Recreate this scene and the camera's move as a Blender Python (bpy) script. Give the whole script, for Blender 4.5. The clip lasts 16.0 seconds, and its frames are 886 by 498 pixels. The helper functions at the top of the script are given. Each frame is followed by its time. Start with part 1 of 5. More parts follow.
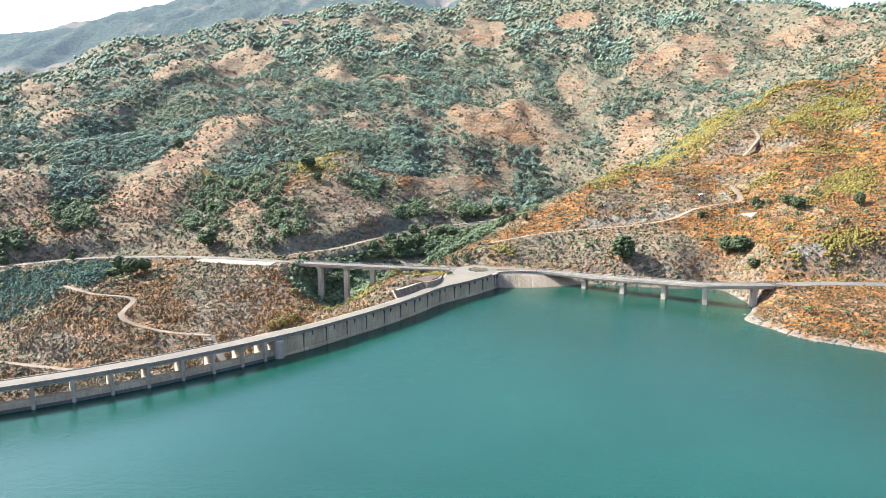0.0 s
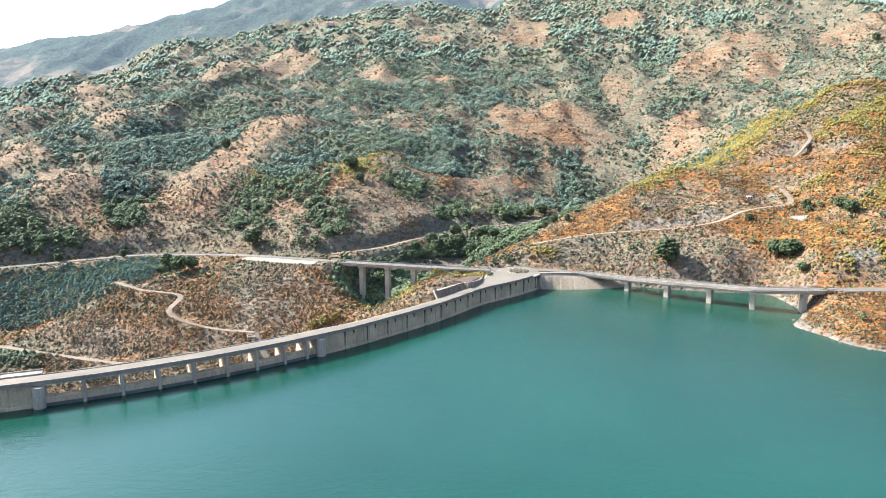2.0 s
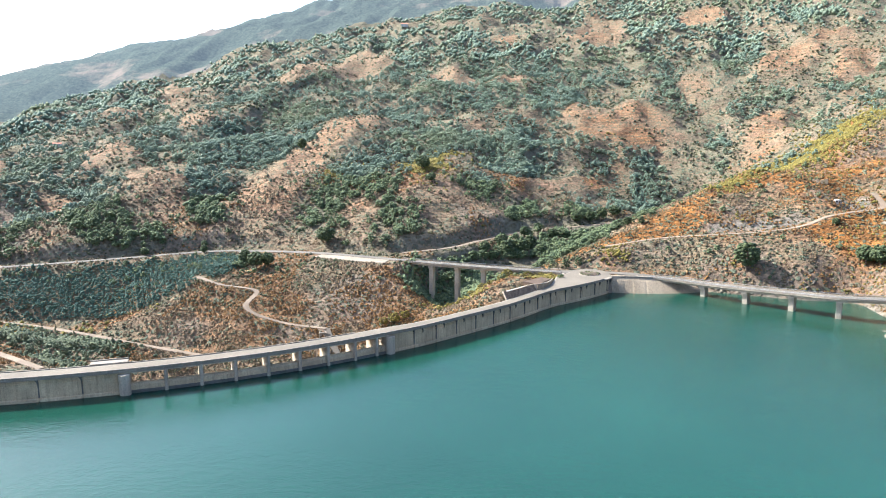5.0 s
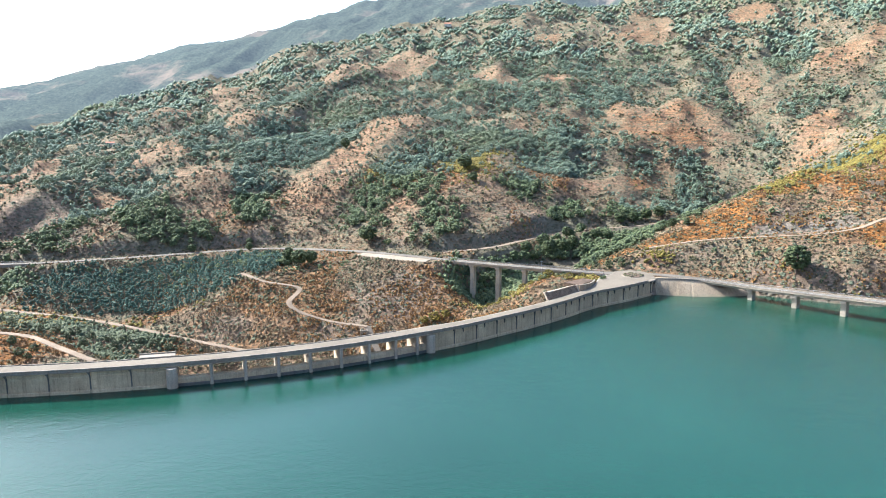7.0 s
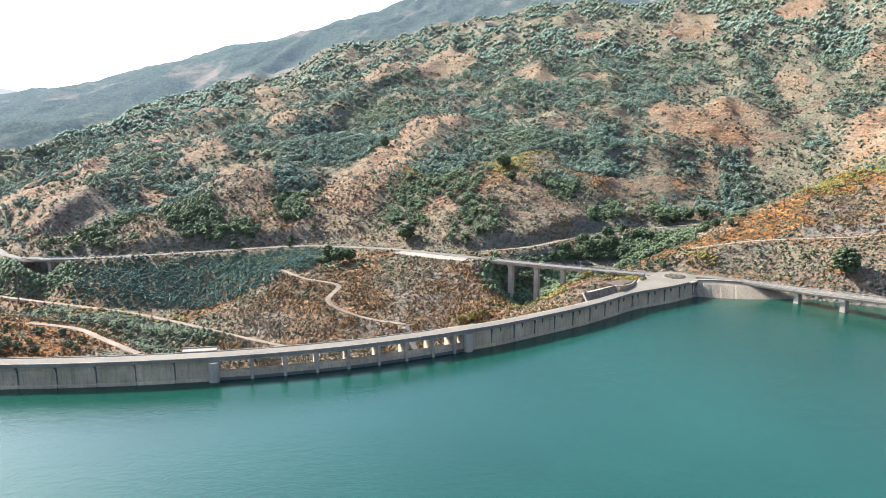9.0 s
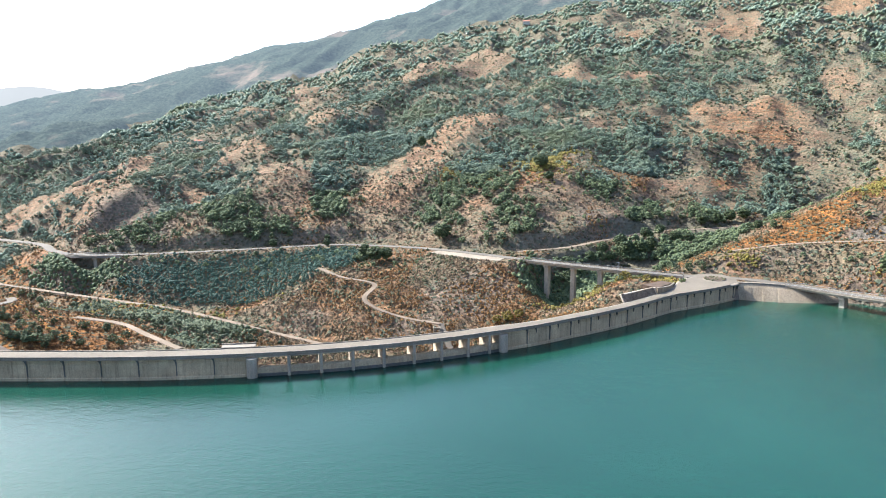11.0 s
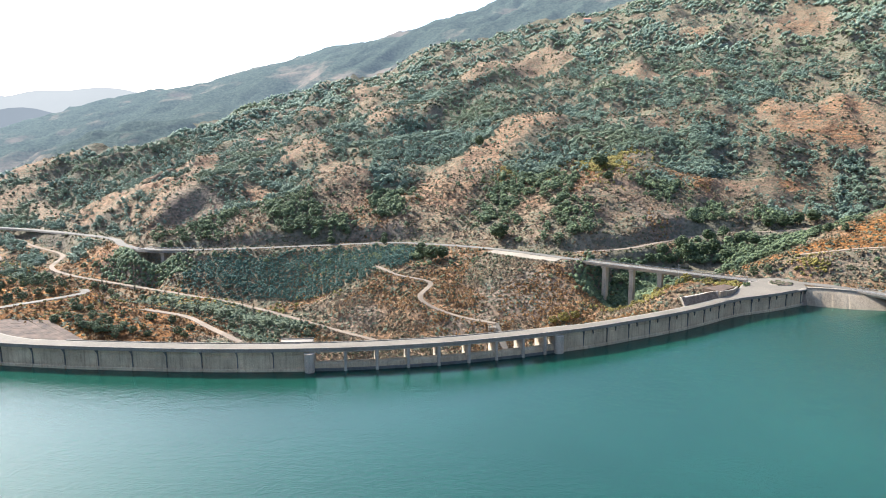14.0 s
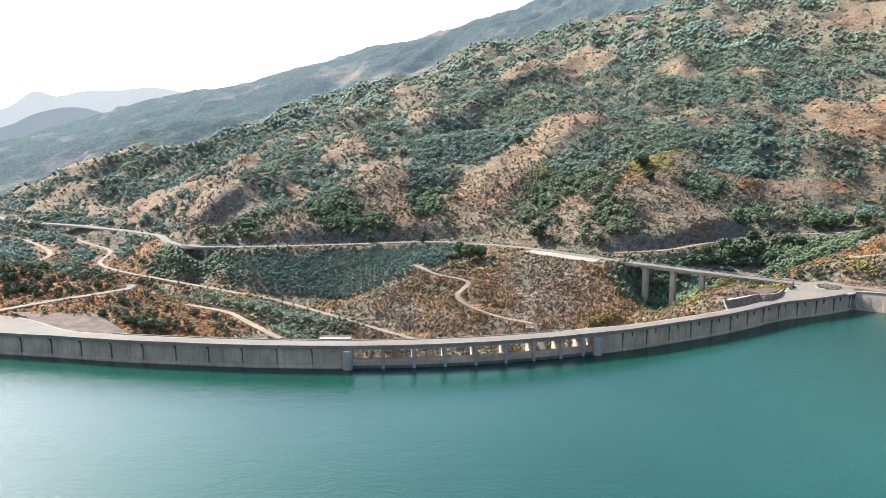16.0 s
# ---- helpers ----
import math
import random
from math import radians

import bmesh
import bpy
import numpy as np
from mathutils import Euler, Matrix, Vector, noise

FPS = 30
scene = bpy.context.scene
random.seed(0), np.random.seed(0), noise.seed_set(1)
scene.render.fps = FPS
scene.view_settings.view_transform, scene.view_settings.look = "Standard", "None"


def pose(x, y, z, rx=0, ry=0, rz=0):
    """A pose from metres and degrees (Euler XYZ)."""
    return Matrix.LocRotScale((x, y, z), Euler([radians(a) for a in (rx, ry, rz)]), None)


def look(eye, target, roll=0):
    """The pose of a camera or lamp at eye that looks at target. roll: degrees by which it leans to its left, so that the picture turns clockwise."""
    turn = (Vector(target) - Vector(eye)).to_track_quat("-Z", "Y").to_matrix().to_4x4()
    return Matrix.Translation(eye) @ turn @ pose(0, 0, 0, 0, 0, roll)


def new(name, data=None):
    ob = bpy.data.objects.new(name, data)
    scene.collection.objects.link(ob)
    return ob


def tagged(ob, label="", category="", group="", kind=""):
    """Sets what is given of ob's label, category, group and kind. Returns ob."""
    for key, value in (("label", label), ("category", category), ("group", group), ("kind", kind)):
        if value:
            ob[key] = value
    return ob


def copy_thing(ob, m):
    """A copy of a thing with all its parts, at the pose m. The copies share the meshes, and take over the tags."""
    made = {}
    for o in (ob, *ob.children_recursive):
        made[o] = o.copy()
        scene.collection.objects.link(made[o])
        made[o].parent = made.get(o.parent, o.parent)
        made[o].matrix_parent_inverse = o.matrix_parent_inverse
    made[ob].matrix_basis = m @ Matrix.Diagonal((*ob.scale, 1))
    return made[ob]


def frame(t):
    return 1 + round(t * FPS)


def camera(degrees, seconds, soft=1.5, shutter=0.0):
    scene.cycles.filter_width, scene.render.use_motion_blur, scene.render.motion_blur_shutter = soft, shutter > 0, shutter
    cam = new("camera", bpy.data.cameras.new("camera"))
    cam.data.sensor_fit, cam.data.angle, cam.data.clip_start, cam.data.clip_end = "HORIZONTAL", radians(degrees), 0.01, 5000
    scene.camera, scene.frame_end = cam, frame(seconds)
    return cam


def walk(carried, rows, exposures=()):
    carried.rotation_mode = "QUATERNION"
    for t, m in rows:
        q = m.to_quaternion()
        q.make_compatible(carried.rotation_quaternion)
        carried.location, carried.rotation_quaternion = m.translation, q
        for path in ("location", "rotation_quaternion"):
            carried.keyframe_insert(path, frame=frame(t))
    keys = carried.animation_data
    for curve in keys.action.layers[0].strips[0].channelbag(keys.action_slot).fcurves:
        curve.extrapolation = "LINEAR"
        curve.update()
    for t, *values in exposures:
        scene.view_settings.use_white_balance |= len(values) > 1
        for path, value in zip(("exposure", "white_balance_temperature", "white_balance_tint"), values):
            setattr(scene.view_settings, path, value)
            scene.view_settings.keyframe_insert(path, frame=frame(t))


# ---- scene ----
# ---------------------------------------------------------------- camera
EYE = 95.0
cam = camera(64.4, 16.0, soft=1.0)
# seconds, yaw to the left, pitch
TURNS = [
    (0.0, 0.0, -9.70), (0.5, 0.35, -9.68), (1.0, 1.21, -9.66), (1.5, 2.36, -9.65), (2.0, 3.39, -9.65),
    (2.5, 4.41, -9.64), (3.0, 5.37, -9.64), (3.5, 6.37, -9.64), (4.0, 7.29, -9.64), (6.5, 11.80, -9.63),
    (7.0, 12.56, -9.66), (7.5, 13.37, -9.68), (8.0, 14.13, -9.71), (8.5, 14.95, -9.73), (9.0, 15.71, -9.75),
    (9.5, 16.52, -9.76), (12.0, 20.15, -9.81), (12.5, 20.97, -9.83), (13.0, 21.74, -9.84), (13.5, 22.55, -9.84),
    (14.0, 23.32, -9.85), (14.5, 24.14, -9.86), (15.0, 24.90, -9.87), (15.5, 25.72, -9.89), (16.0, 26.46, -9.91),
]
walk(cam, [(t, pose(0, 0, EYE, 90 + pitch, 0, yaw)) for t, yaw, pitch in TURNS],
     exposures=[(0.0, 2.02, 5900, 9), (8.0, 1.86, 5900, 9), (16.0, 1.72, 5900, 9)])

# ---------------------------------------------------------------- light
SUN_AZ, SUN_EL = 76.0, 40.0          # degrees to the left of +y, and up
world = bpy.data.worlds.new("sky")
scene.world = world
world.use_nodes = True
wt = world.node_tree
sky = wt.nodes.new("ShaderNodeTexSky")
sky.sky_type = "NISHITA"
sky.sun_disc = False
sky.sun_elevation = radians(SUN_EL)
sky.sun_rotation = radians(-SUN_AZ)
sky.air_density, sky.dust_density, sky.ozone_density = 1.0, 3.5, 0.7
sky.altitude = 500
bg = wt.nodes["Background"]
wt.links.new(sky.outputs[0], bg.inputs[0])
bg.inputs[1].default_value = 0.125
sun = new("sun", bpy.data.lights.new("sun", "SUN"))
sun.data.energy, sun.data.angle, sun.data.color = 5.0, radians(0.6), (1.0, 0.93, 0.83)
sa, se = radians(SUN_AZ), radians(SUN_EL)
sun.matrix_world = look((-math.sin(sa) * math.cos(se) * 900, math.cos(sa) * math.cos(se) * 900, math.sin(se) * 900), (0, 0, 0))

# ---------------------------------------------------------------- materials
def material(name, rough=0.8, spec=0.3):
    m = bpy.data.materials.new(name)
    m.use_nodes = True
    b = m.node_tree.nodes["Principled BSDF"]
    b.inputs["Roughness"].default_value = rough
    b.inputs["Specular IOR Level"].default_value = spec
    return m, m.node_tree, b


def node(nt, kind, **values):
    n = nt.nodes.new(kind)
    for key, v in values.items():
        n.inputs[key.replace("_", " ")].default_value = v
    return n


def coords(nt, scale=(1, 1, 1)):
    g = nt.nodes.new("ShaderNodeNewGeometry")
    mp = nt.nodes.new("ShaderNodeMapping")
    mp.inputs["Scale"].default_value = scale
    nt.links.new(g.outputs["Position"], mp.inputs["Vector"])
    return mp.outputs["Vector"]


def noise_at(nt, vec, scale, detail=4.0, rough=0.55):
    n = node(nt, "ShaderNodeTexNoise", Scale=scale, Detail=detail, Roughness=rough)
    nt.links.new(vec, n.inputs["Vector"])
    return n.outputs["Fac"]


def ramp(nt, fac, *stops):
    r = nt.nodes.new("ShaderNodeValToRGB")
    e = r.color_ramp.elements
    while len(e) < len(stops):
        e.new(0.5)
    for el, (p, c) in zip(e, stops):
        el.position, el.color = p, (*c, 1) if len(c) == 3 else c
    nt.links.new(fac, r.inputs[0])
    return r.outputs[0]


def grey(v):
    return (v, v, v)


def mix(nt, fac, a, b, how="MIX"):
    n = nt.nodes.new("ShaderNodeMix")
    n.data_type, n.blend_type = "RGBA", how
    for sock, v in ((n.inputs[0], fac), (n.inputs[6], a), (n.inputs[7], b)):
        if isinstance(v, (int, float)):
            sock.default_value = v
        elif isinstance(v, tuple):
            sock.default_value = (*v, 1)
        else:
            nt.links.new(v, sock)
    return n.outputs[2]


def maths(nt, op, a, b=0.0):
    n = nt.nodes.new("ShaderNodeMath")
    n.operation, n.use_clamp = op, True
    for sock, v in zip(n.inputs, (a, b)):
        if isinstance(v, (int, float)):
            sock.default_value = v
        else:
            nt.links.new(v, sock)
    return n.outputs[0]


def bump(nt, b, height, strength, distance):
    n = node(nt, "ShaderNodeBump", Strength=strength, Distance=distance)
    nt.links.new(height, n.inputs["Height"])
    nt.links.new(n.outputs[0], b.inputs["Normal"])


def attribute(nt, name):
    a = nt.nodes.new("ShaderNodeAttribute")
    a.attribute_name = name
    return a.outputs["Fac"]


def concrete(name, light, dark, streak=0.6):
    """Weathered concrete: blotches, run-off streaks and fine grain."""
    m, nt, b = material(name, 0.85, 0.25)
    v = coords(nt)
    blotch = noise_at(nt, v, 0.12, 5)
    grain = noise_at(nt, v, 2.5, 5)
    runs = noise_at(nt, coords(nt, (1.1, 1.1, 0.07)), 0.9, 4, 0.65)
    c = ramp(nt, blotch, (0.3, dark), (0.7, light))
    c = mix(nt, maths(nt, "MULTIPLY", ramp(nt, runs, (0.48, grey(0)), (0.72, grey(1))), streak), c, tuple(0.45 * x for x in dark))
    c = mix(nt, 0.35, c, ramp(nt, grain, (0.3, grey(0.25)), (0.7, grey(0.9))), "OVERLAY")
    nt.links.new(c, b.inputs["Base Color"])
    bump(nt, b, grain, 0.4, 0.05)
    return m


M_FACE = concrete("dam_concrete", (0.45, 0.355, 0.228), (0.27, 0.213, 0.137), 0.6)
M_PALE = concrete("pale_concrete", (0.215, 0.187, 0.148), (0.152, 0.132, 0.105), 0.35)
M_PIER = concrete("pier_concrete", (0.35, 0.30, 0.235), (0.24, 0.206, 0.162), 0.4)
M_LINING = concrete("bank_lining", (0.33, 0.262, 0.18), (0.19, 0.147, 0.10), 0.45)
# streaked concrete, also used where shade is put into colour: brackets, platform slot
M_DARK = concrete("shaded_stained_concrete", (0.11, 0.105, 0.095), (0.06, 0.06, 0.055), 0.5)


def paving(name, light, dark, scale):
    m, nt, b = material(name, 0.9, 0.2)
    v = coords(nt)
    big, fine = noise_at(nt, v, scale, 4), noise_at(nt, v, 1.7, 6, 0.7)
    c = mix(nt, 0.4, ramp(nt, big, (0.3, dark), (0.7, light)), ramp(nt, fine, (0.3, grey(0.3)), (0.7, grey(0.8))), "OVERLAY")
    nt.links.new(c, b.inputs["Base Color"])
    bump(nt, b, fine, 0.4, 0.04)
    return m


M_CREST = paving("crest_paving", (0.140, 0.121, 0.095), (0.098, 0.085, 0.067), 0.06)
M_ASPHALT = paving("old_asphalt", (0.125, 0.112, 0.093), (0.088, 0.079, 0.067), 0.05)
M_DIRT = paving("pale_gravel", (0.175, 0.136, 0.098), (0.118, 0.089, 0.063), 0.08)
M_PAD = paving("pale_pad", (0.235, 0.200, 0.152), (0.165, 0.140, 0.106), 0.08)
M_TERRACE = paving("bare_slab", (0.110, 0.075, 0.053), (0.040, 0.029, 0.022), 0.28)
M_ROCK = paving("shore_rock", (0.150, 0.128, 0.102), (0.075, 0.064, 0.052), 0.6)
M_STONE = paving("brown_stone", (0.20, 0.150, 0.105), (0.095, 0.070, 0.050), 0.5)


def spots(nt, vec, scale, low, high):
    """Round dark spots of uneven size: 1 inside."""
    n = nt.nodes.new("ShaderNodeTexVoronoi")
    n.inputs["Scale"].default_value = scale
    nt.links.new(vec, n.inputs["Vector"])
    return ramp(nt, n.outputs["Distance"], (low, grey(1)), (high, grey(0)))


def ground_material():
    m, nt, b = material("hillside", 0.95, 0.1)
    v = coords(nt)
    big, mid = noise_at(nt, v, 0.012, 6, 0.6), noise_at(nt, v, 0.06, 6, 0.65)
    fine, tiny = noise_at(nt, v, 0.35, 6, 0.7), noise_at(nt, v, 1.3, 5, 0.7)
    soil = ramp(nt, mid, (0.28, (0.122, 0.077, 0.054)), (0.5, (0.192, 0.120, 0.086)), (0.72, (0.262, 0.168, 0.122)))
    grass = ramp(nt, mid, (0.3, (0.070, 0.030, 0.009)), (0.48, (0.142, 0.060, 0.016)), (0.75, (0.250, 0.108, 0.026)))
    rock = ramp(nt, fine, (0.3, (0.062, 0.055, 0.046)), (0.46, (0.128, 0.111, 0.090)), (0.68, (0.228, 0.194, 0.156)))
    # low growth, its green lightened and blued to imitate haze on the slopes
    green = ramp(nt, tiny, (0.3, (0.056, 0.078, 0.056)), (0.7, (0.124, 0.146, 0.096)))
    c = mix(nt, attribute(nt, "dry"), soil, grass)
    c = mix(nt, 0.75, c, ramp(nt, fine, (0.3, grey(0.15)), (0.5, grey(0.5)), (0.7, grey(0.9))), "OVERLAY")
    c = mix(nt, 0.6, c, ramp(nt, tiny, (0.36, grey(0.12)), (0.5, grey(0.5)), (0.64, grey(0.9))), "OVERLAY")
    # terracettes that follow the contours
    lines = noise_at(nt, coords(nt, (0.05, 0.05, 0.62)), 1.0, 4, 0.65)
    c = mix(nt, 0.7, c, ramp(nt, lines, (0.36, grey(0.12)), (0.5, grey(0.5)), (0.64, grey(0.9))), "OVERLAY")
    lush = ramp(nt, attribute(nt, "dry"), (0.2, grey(1)), (0.9, grey(0.08)))
    c = mix(nt, maths(nt, "MULTIPLY", ramp(nt, mix(nt, 0.6, fine, big), (0.50, grey(0)), (0.60, grey(0.4))), lush), c, rock)
    c = mix(nt, maths(nt, "MULTIPLY", ramp(nt, mix(nt, 0.5, mid, tiny), (0.37, grey(0)), (0.54, grey(0.8))), lush), c, (0.112, 0.112, 0.070))
    c = mix(nt, maths(nt, "MULTIPLY", attribute(nt, "bare"), ramp(nt, fine, (0.38, grey(0.05)), (0.62, grey(0.5)))), c, (0.300, 0.166, 0.098))
    c = mix(nt, attribute(nt, "rock"), c, rock)
    # dry-stone terrace walls, every few metres of height
    z = nt.nodes.new("ShaderNodeSeparateXYZ")
    nt.links.new(coords(nt, (1, 1, 0.20)), z.inputs[0])
    wave = nt.nodes.new("ShaderNodeMath")
    wave.operation = "FRACT"
    wob = nt.nodes.new("ShaderNodeMath")
    wob.operation = "MULTIPLY_ADD"
    wob.inputs[1].default_value = 1.0
    nt.links.new(mid, wob.inputs[0])
    nt.links.new(z.outputs[2], wob.inputs[2])
    nt.links.new(wob.outputs[0], wave.inputs[0])
    walls = ramp(nt, wave.outputs[0], (0.0, grey(1)), (0.38, grey(0)))
    c = mix(nt, maths(nt, "MULTIPLY", maths(nt, "MULTIPLY", walls, 0.65), attribute(nt, "terrace")), c, (0.10, 0.078, 0.05))
    # low bushes too small to stand as meshes
    patchy = ramp(nt, mix(nt, 0.5, mid, fine), (0.40, grey(0)), (0.52, grey(1)))
    small = maths(nt, "MULTIPLY", spots(nt, v, 0.36, 0.30, 0.44), patchy)
    large = maths(nt, "MULTIPLY", spots(nt, v, 0.17, 0.20, 0.30), ramp(nt, mid, (0.42, grey(0.2)), (0.52, grey(1))))
    open_land = ramp(nt, attribute(nt, "bare"), (0.0, grey(0.9)), (1.0, grey(0.6)))
    c = mix(nt, maths(nt, "MULTIPLY", maths(nt, "MAXIMUM", small, large), open_land), c, green)
    c = mix(nt, maths(nt, "MULTIPLY", attribute(nt, "forest"), 0.8), c, mix(nt, 0.35, green, soil))
    c = mix(nt, attribute(nt, "shore"), c, ramp(nt, fine, (0.3, (0.11, 0.090, 0.070)), (0.7, (0.22, 0.185, 0.145))))
    nt.links.new(c, b.inputs["Base Color"])
    bump(nt, b, mix(nt, 0.45, fine, maths(nt, "MAXIMUM", small, large)), 1.0, 3.0)
    return m


M_GROUND = ground_material()


def leaves(name, dark, light, yellow=None):
    m, nt, b = material(name, 0.75, 0.2)
    g = nt.nodes.new("ShaderNodeNewGeometry")
    v = coords(nt)
    c = ramp(nt, g.outputs["Random Per Island"], (0.0, dark), (1.0, light))
    c = mix(nt, 0.45, c, ramp(nt, noise_at(nt, v, 1.1, 4, 0.7), (0.35, grey(0.2)), (0.65, grey(0.85))), "OVERLAY")
    if yellow:
        c = mix(nt, ramp(nt, noise_at(nt, v, 0.012, 5), (0.48, grey(0)), (0.66, grey(0.7))), c, yellow)
    nt.links.new(c, b.inputs["Base Color"])
    bump(nt, b, noise_at(nt, v, 2.2, 4, 0.75), 1.0, 0.7)
    return m


# farther pines: leaf colour paled and blued to stand in for haze
M_HAZY_PINE = leaves("hazy_pine_needles", (0.080, 0.118, 0.088), (0.164, 0.214, 0.154), (0.140, 0.160, 0.082))
M_OLIVE = leaves("grove_leaves", (0.031, 0.071, 0.054), (0.062, 0.112, 0.084))
# leaf colour lightened, in part to stand in for haze
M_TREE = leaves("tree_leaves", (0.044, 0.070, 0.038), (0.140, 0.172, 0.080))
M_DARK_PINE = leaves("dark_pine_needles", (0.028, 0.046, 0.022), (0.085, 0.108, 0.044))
M_DRY = leaves("dry_scrub", (0.058, 0.043, 0.025), (0.222, 0.152, 0.085))
M_STRAW = leaves("orange_grass", (0.078, 0.040, 0.014), (0.225, 0.120, 0.040))
M_SCRUB = leaves("scrub_leaves", (0.032, 0.038, 0.020), (0.098, 0.096, 0.045))
M_BROOM = leaves("broom_leaves", (0.080, 0.070, 0.015), (0.185, 0.150, 0.030))
M_BARK = paving("bark", (0.16, 0.11, 0.08), (0.08, 0.06, 0.045), 0.4)


def water_material():
    """Green reservoir water: ripples of several sizes, and calmer streaks between breaths of wind."""
    m, nt, b = material("reservoir_water", 0.3, 0.5)
    b.inputs["IOR"].default_value = 1.33
    v = coords(nt)
    c = ramp(nt, noise_at(nt, v, 0.006, 3), (0.35, (0.004, 0.031, 0.021)), (0.65, (0.007, 0.044, 0.030)))
    nt.links.new(c, b.inputs["Base Color"])
    calm = noise_at(nt, coords(nt, (1.0, 0.45, 1.0)), 0.011, 5, 0.6)
    nt.links.new(ramp(nt, calm, (0.35, grey(0.07)), (0.65, grey(0.17))), b.inputs["Roughness"])
    waves = mix(nt, 0.5, noise_at(nt, v, 0.16, 4, 0.65), noise_at(nt, v, 0.55, 4, 0.75))
    bump(nt, b, waves, 0.34, 0.9)
    return m


M_WATER = water_material()


def plain(name, color, rough=0.6, metal=0.0):
    m, nt, b = material(name, rough)
    c = ramp(nt, noise_at(nt, coords(nt), 3.0, 4), (0.3, tuple(0.8 * x for x in color)), (0.7, color))
    nt.links.new(c, b.inputs["Base Color"])
    b.inputs["Metallic"].default_value = metal
    return m


M_METAL = plain("galvanised_steel", (0.42, 0.43, 0.43), 0.45, 0.7)
M_WHITE = plain("white_render", (0.42, 0.40, 0.37), 0.8)
M_GLASS = plain("dark_window", (0.04, 0.05, 0.06), 0.15)
M_TILE = plain("roof_tile", (0.36, 0.16, 0.10), 0.85)


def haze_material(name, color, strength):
    # ridge shown by glow alone: haze painted as emission over a black base
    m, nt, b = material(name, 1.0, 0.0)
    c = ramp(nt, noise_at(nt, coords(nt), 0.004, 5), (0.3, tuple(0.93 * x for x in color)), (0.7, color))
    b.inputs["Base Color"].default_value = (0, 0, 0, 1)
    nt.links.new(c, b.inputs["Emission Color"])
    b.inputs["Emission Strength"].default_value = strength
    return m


def far_slope_material(name, haze_glow):
    """The mountain's far side: grey-green woods and paler clearings; one or two kilometres of haze painted as bluish
    emission.
    """
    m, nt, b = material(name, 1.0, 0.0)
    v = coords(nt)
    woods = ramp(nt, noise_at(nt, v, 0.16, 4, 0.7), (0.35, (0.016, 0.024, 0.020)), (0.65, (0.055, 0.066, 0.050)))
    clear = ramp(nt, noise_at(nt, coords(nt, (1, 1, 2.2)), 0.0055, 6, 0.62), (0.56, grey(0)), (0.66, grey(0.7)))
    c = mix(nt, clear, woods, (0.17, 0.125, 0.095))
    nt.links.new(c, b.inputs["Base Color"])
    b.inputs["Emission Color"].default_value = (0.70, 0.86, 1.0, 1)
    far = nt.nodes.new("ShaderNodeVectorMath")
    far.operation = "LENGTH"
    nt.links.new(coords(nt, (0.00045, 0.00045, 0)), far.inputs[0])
    nt.links.new(ramp(nt, far.outputs["Value"], (0.48, grey(0.72 * haze_glow)), (0.95, grey(1.35 * haze_glow))), b.inputs["Emission Strength"])
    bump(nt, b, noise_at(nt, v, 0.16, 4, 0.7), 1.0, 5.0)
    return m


M_FAR_0 = far_slope_material("hazed_mountainside", 0.066)
M_FAR_1 = haze_material("hazed_ridge_near", (0.205, 0.225, 0.245), 0.62)
M_FAR_2 = haze_material("hazed_ridge_far", (0.335, 0.34, 0.335), 0.72)


# ---------------------------------------------------------------- builders
def finish(name, bm, mat, parent=None, label="", smooth=False):
    me = bpy.data.meshes.new(name)
    bm.to_mesh(me)
    bm.free()
    me.materials.append(mat)
    if smooth:
        me.polygons.foreach_set("use_smooth", [True] * len(me.polygons))
    ob = new(name, me)
    ob.parent = parent
    if label:
        ob["label"] = label
    return ob


part = finish


def raw_mesh(name, verts, faces, mat, parent=None, smooth=False):
    """A mesh from numpy arrays; all faces have the same number of corners."""
    me = bpy.data.meshes.new(name)
    n, k = faces.shape
    me.vertices.add(len(verts))
    me.vertices.foreach_set("co", verts.astype(np.float32).ravel())
    me.loops.add(n * k)
    me.loops.foreach_set("vertex_index", faces.astype(np.int32).ravel())
    me.polygons.add(n)
    me.polygons.foreach_set("loop_start", np.arange(0, n * k, k, dtype=np.int32))
    me.polygons.foreach_set("use_smooth", np.full(n, smooth))
    me.update(calc_edges=True)
    me.materials.append(mat)
    ob = new(name, me)
    ob.parent = parent
    return ob


def thing(name, label, category, group="", kind="", at=(0, 0, 0)):
    ob = new(name)
    ob.location = at
    ob.empty_display_size = 2
    return tagged(ob, label, category, group, kind)


def add_box(bm, lo, hi, m=None):
    r = bmesh.ops.create_cube(bm, size=1)
    c = Matrix.Translation([(a + b) / 2 for a, b in zip(lo, hi)]) @ Matrix.Diagonal([b - a for a, b in zip(lo, hi)] + [1])
    bmesh.ops.transform(bm, matrix=(m @ c) if m else c, verts=r["verts"])
    return r["verts"]


def box(lo, hi, m=None, bevel=0.0):
    bm = bmesh.new()
    add_box(bm, lo, hi, m)
    if bevel:
        bmesh.ops.bevel(bm, geom=bm.edges[:], offset=bevel, segments=1, affect="EDGES")
    return bm


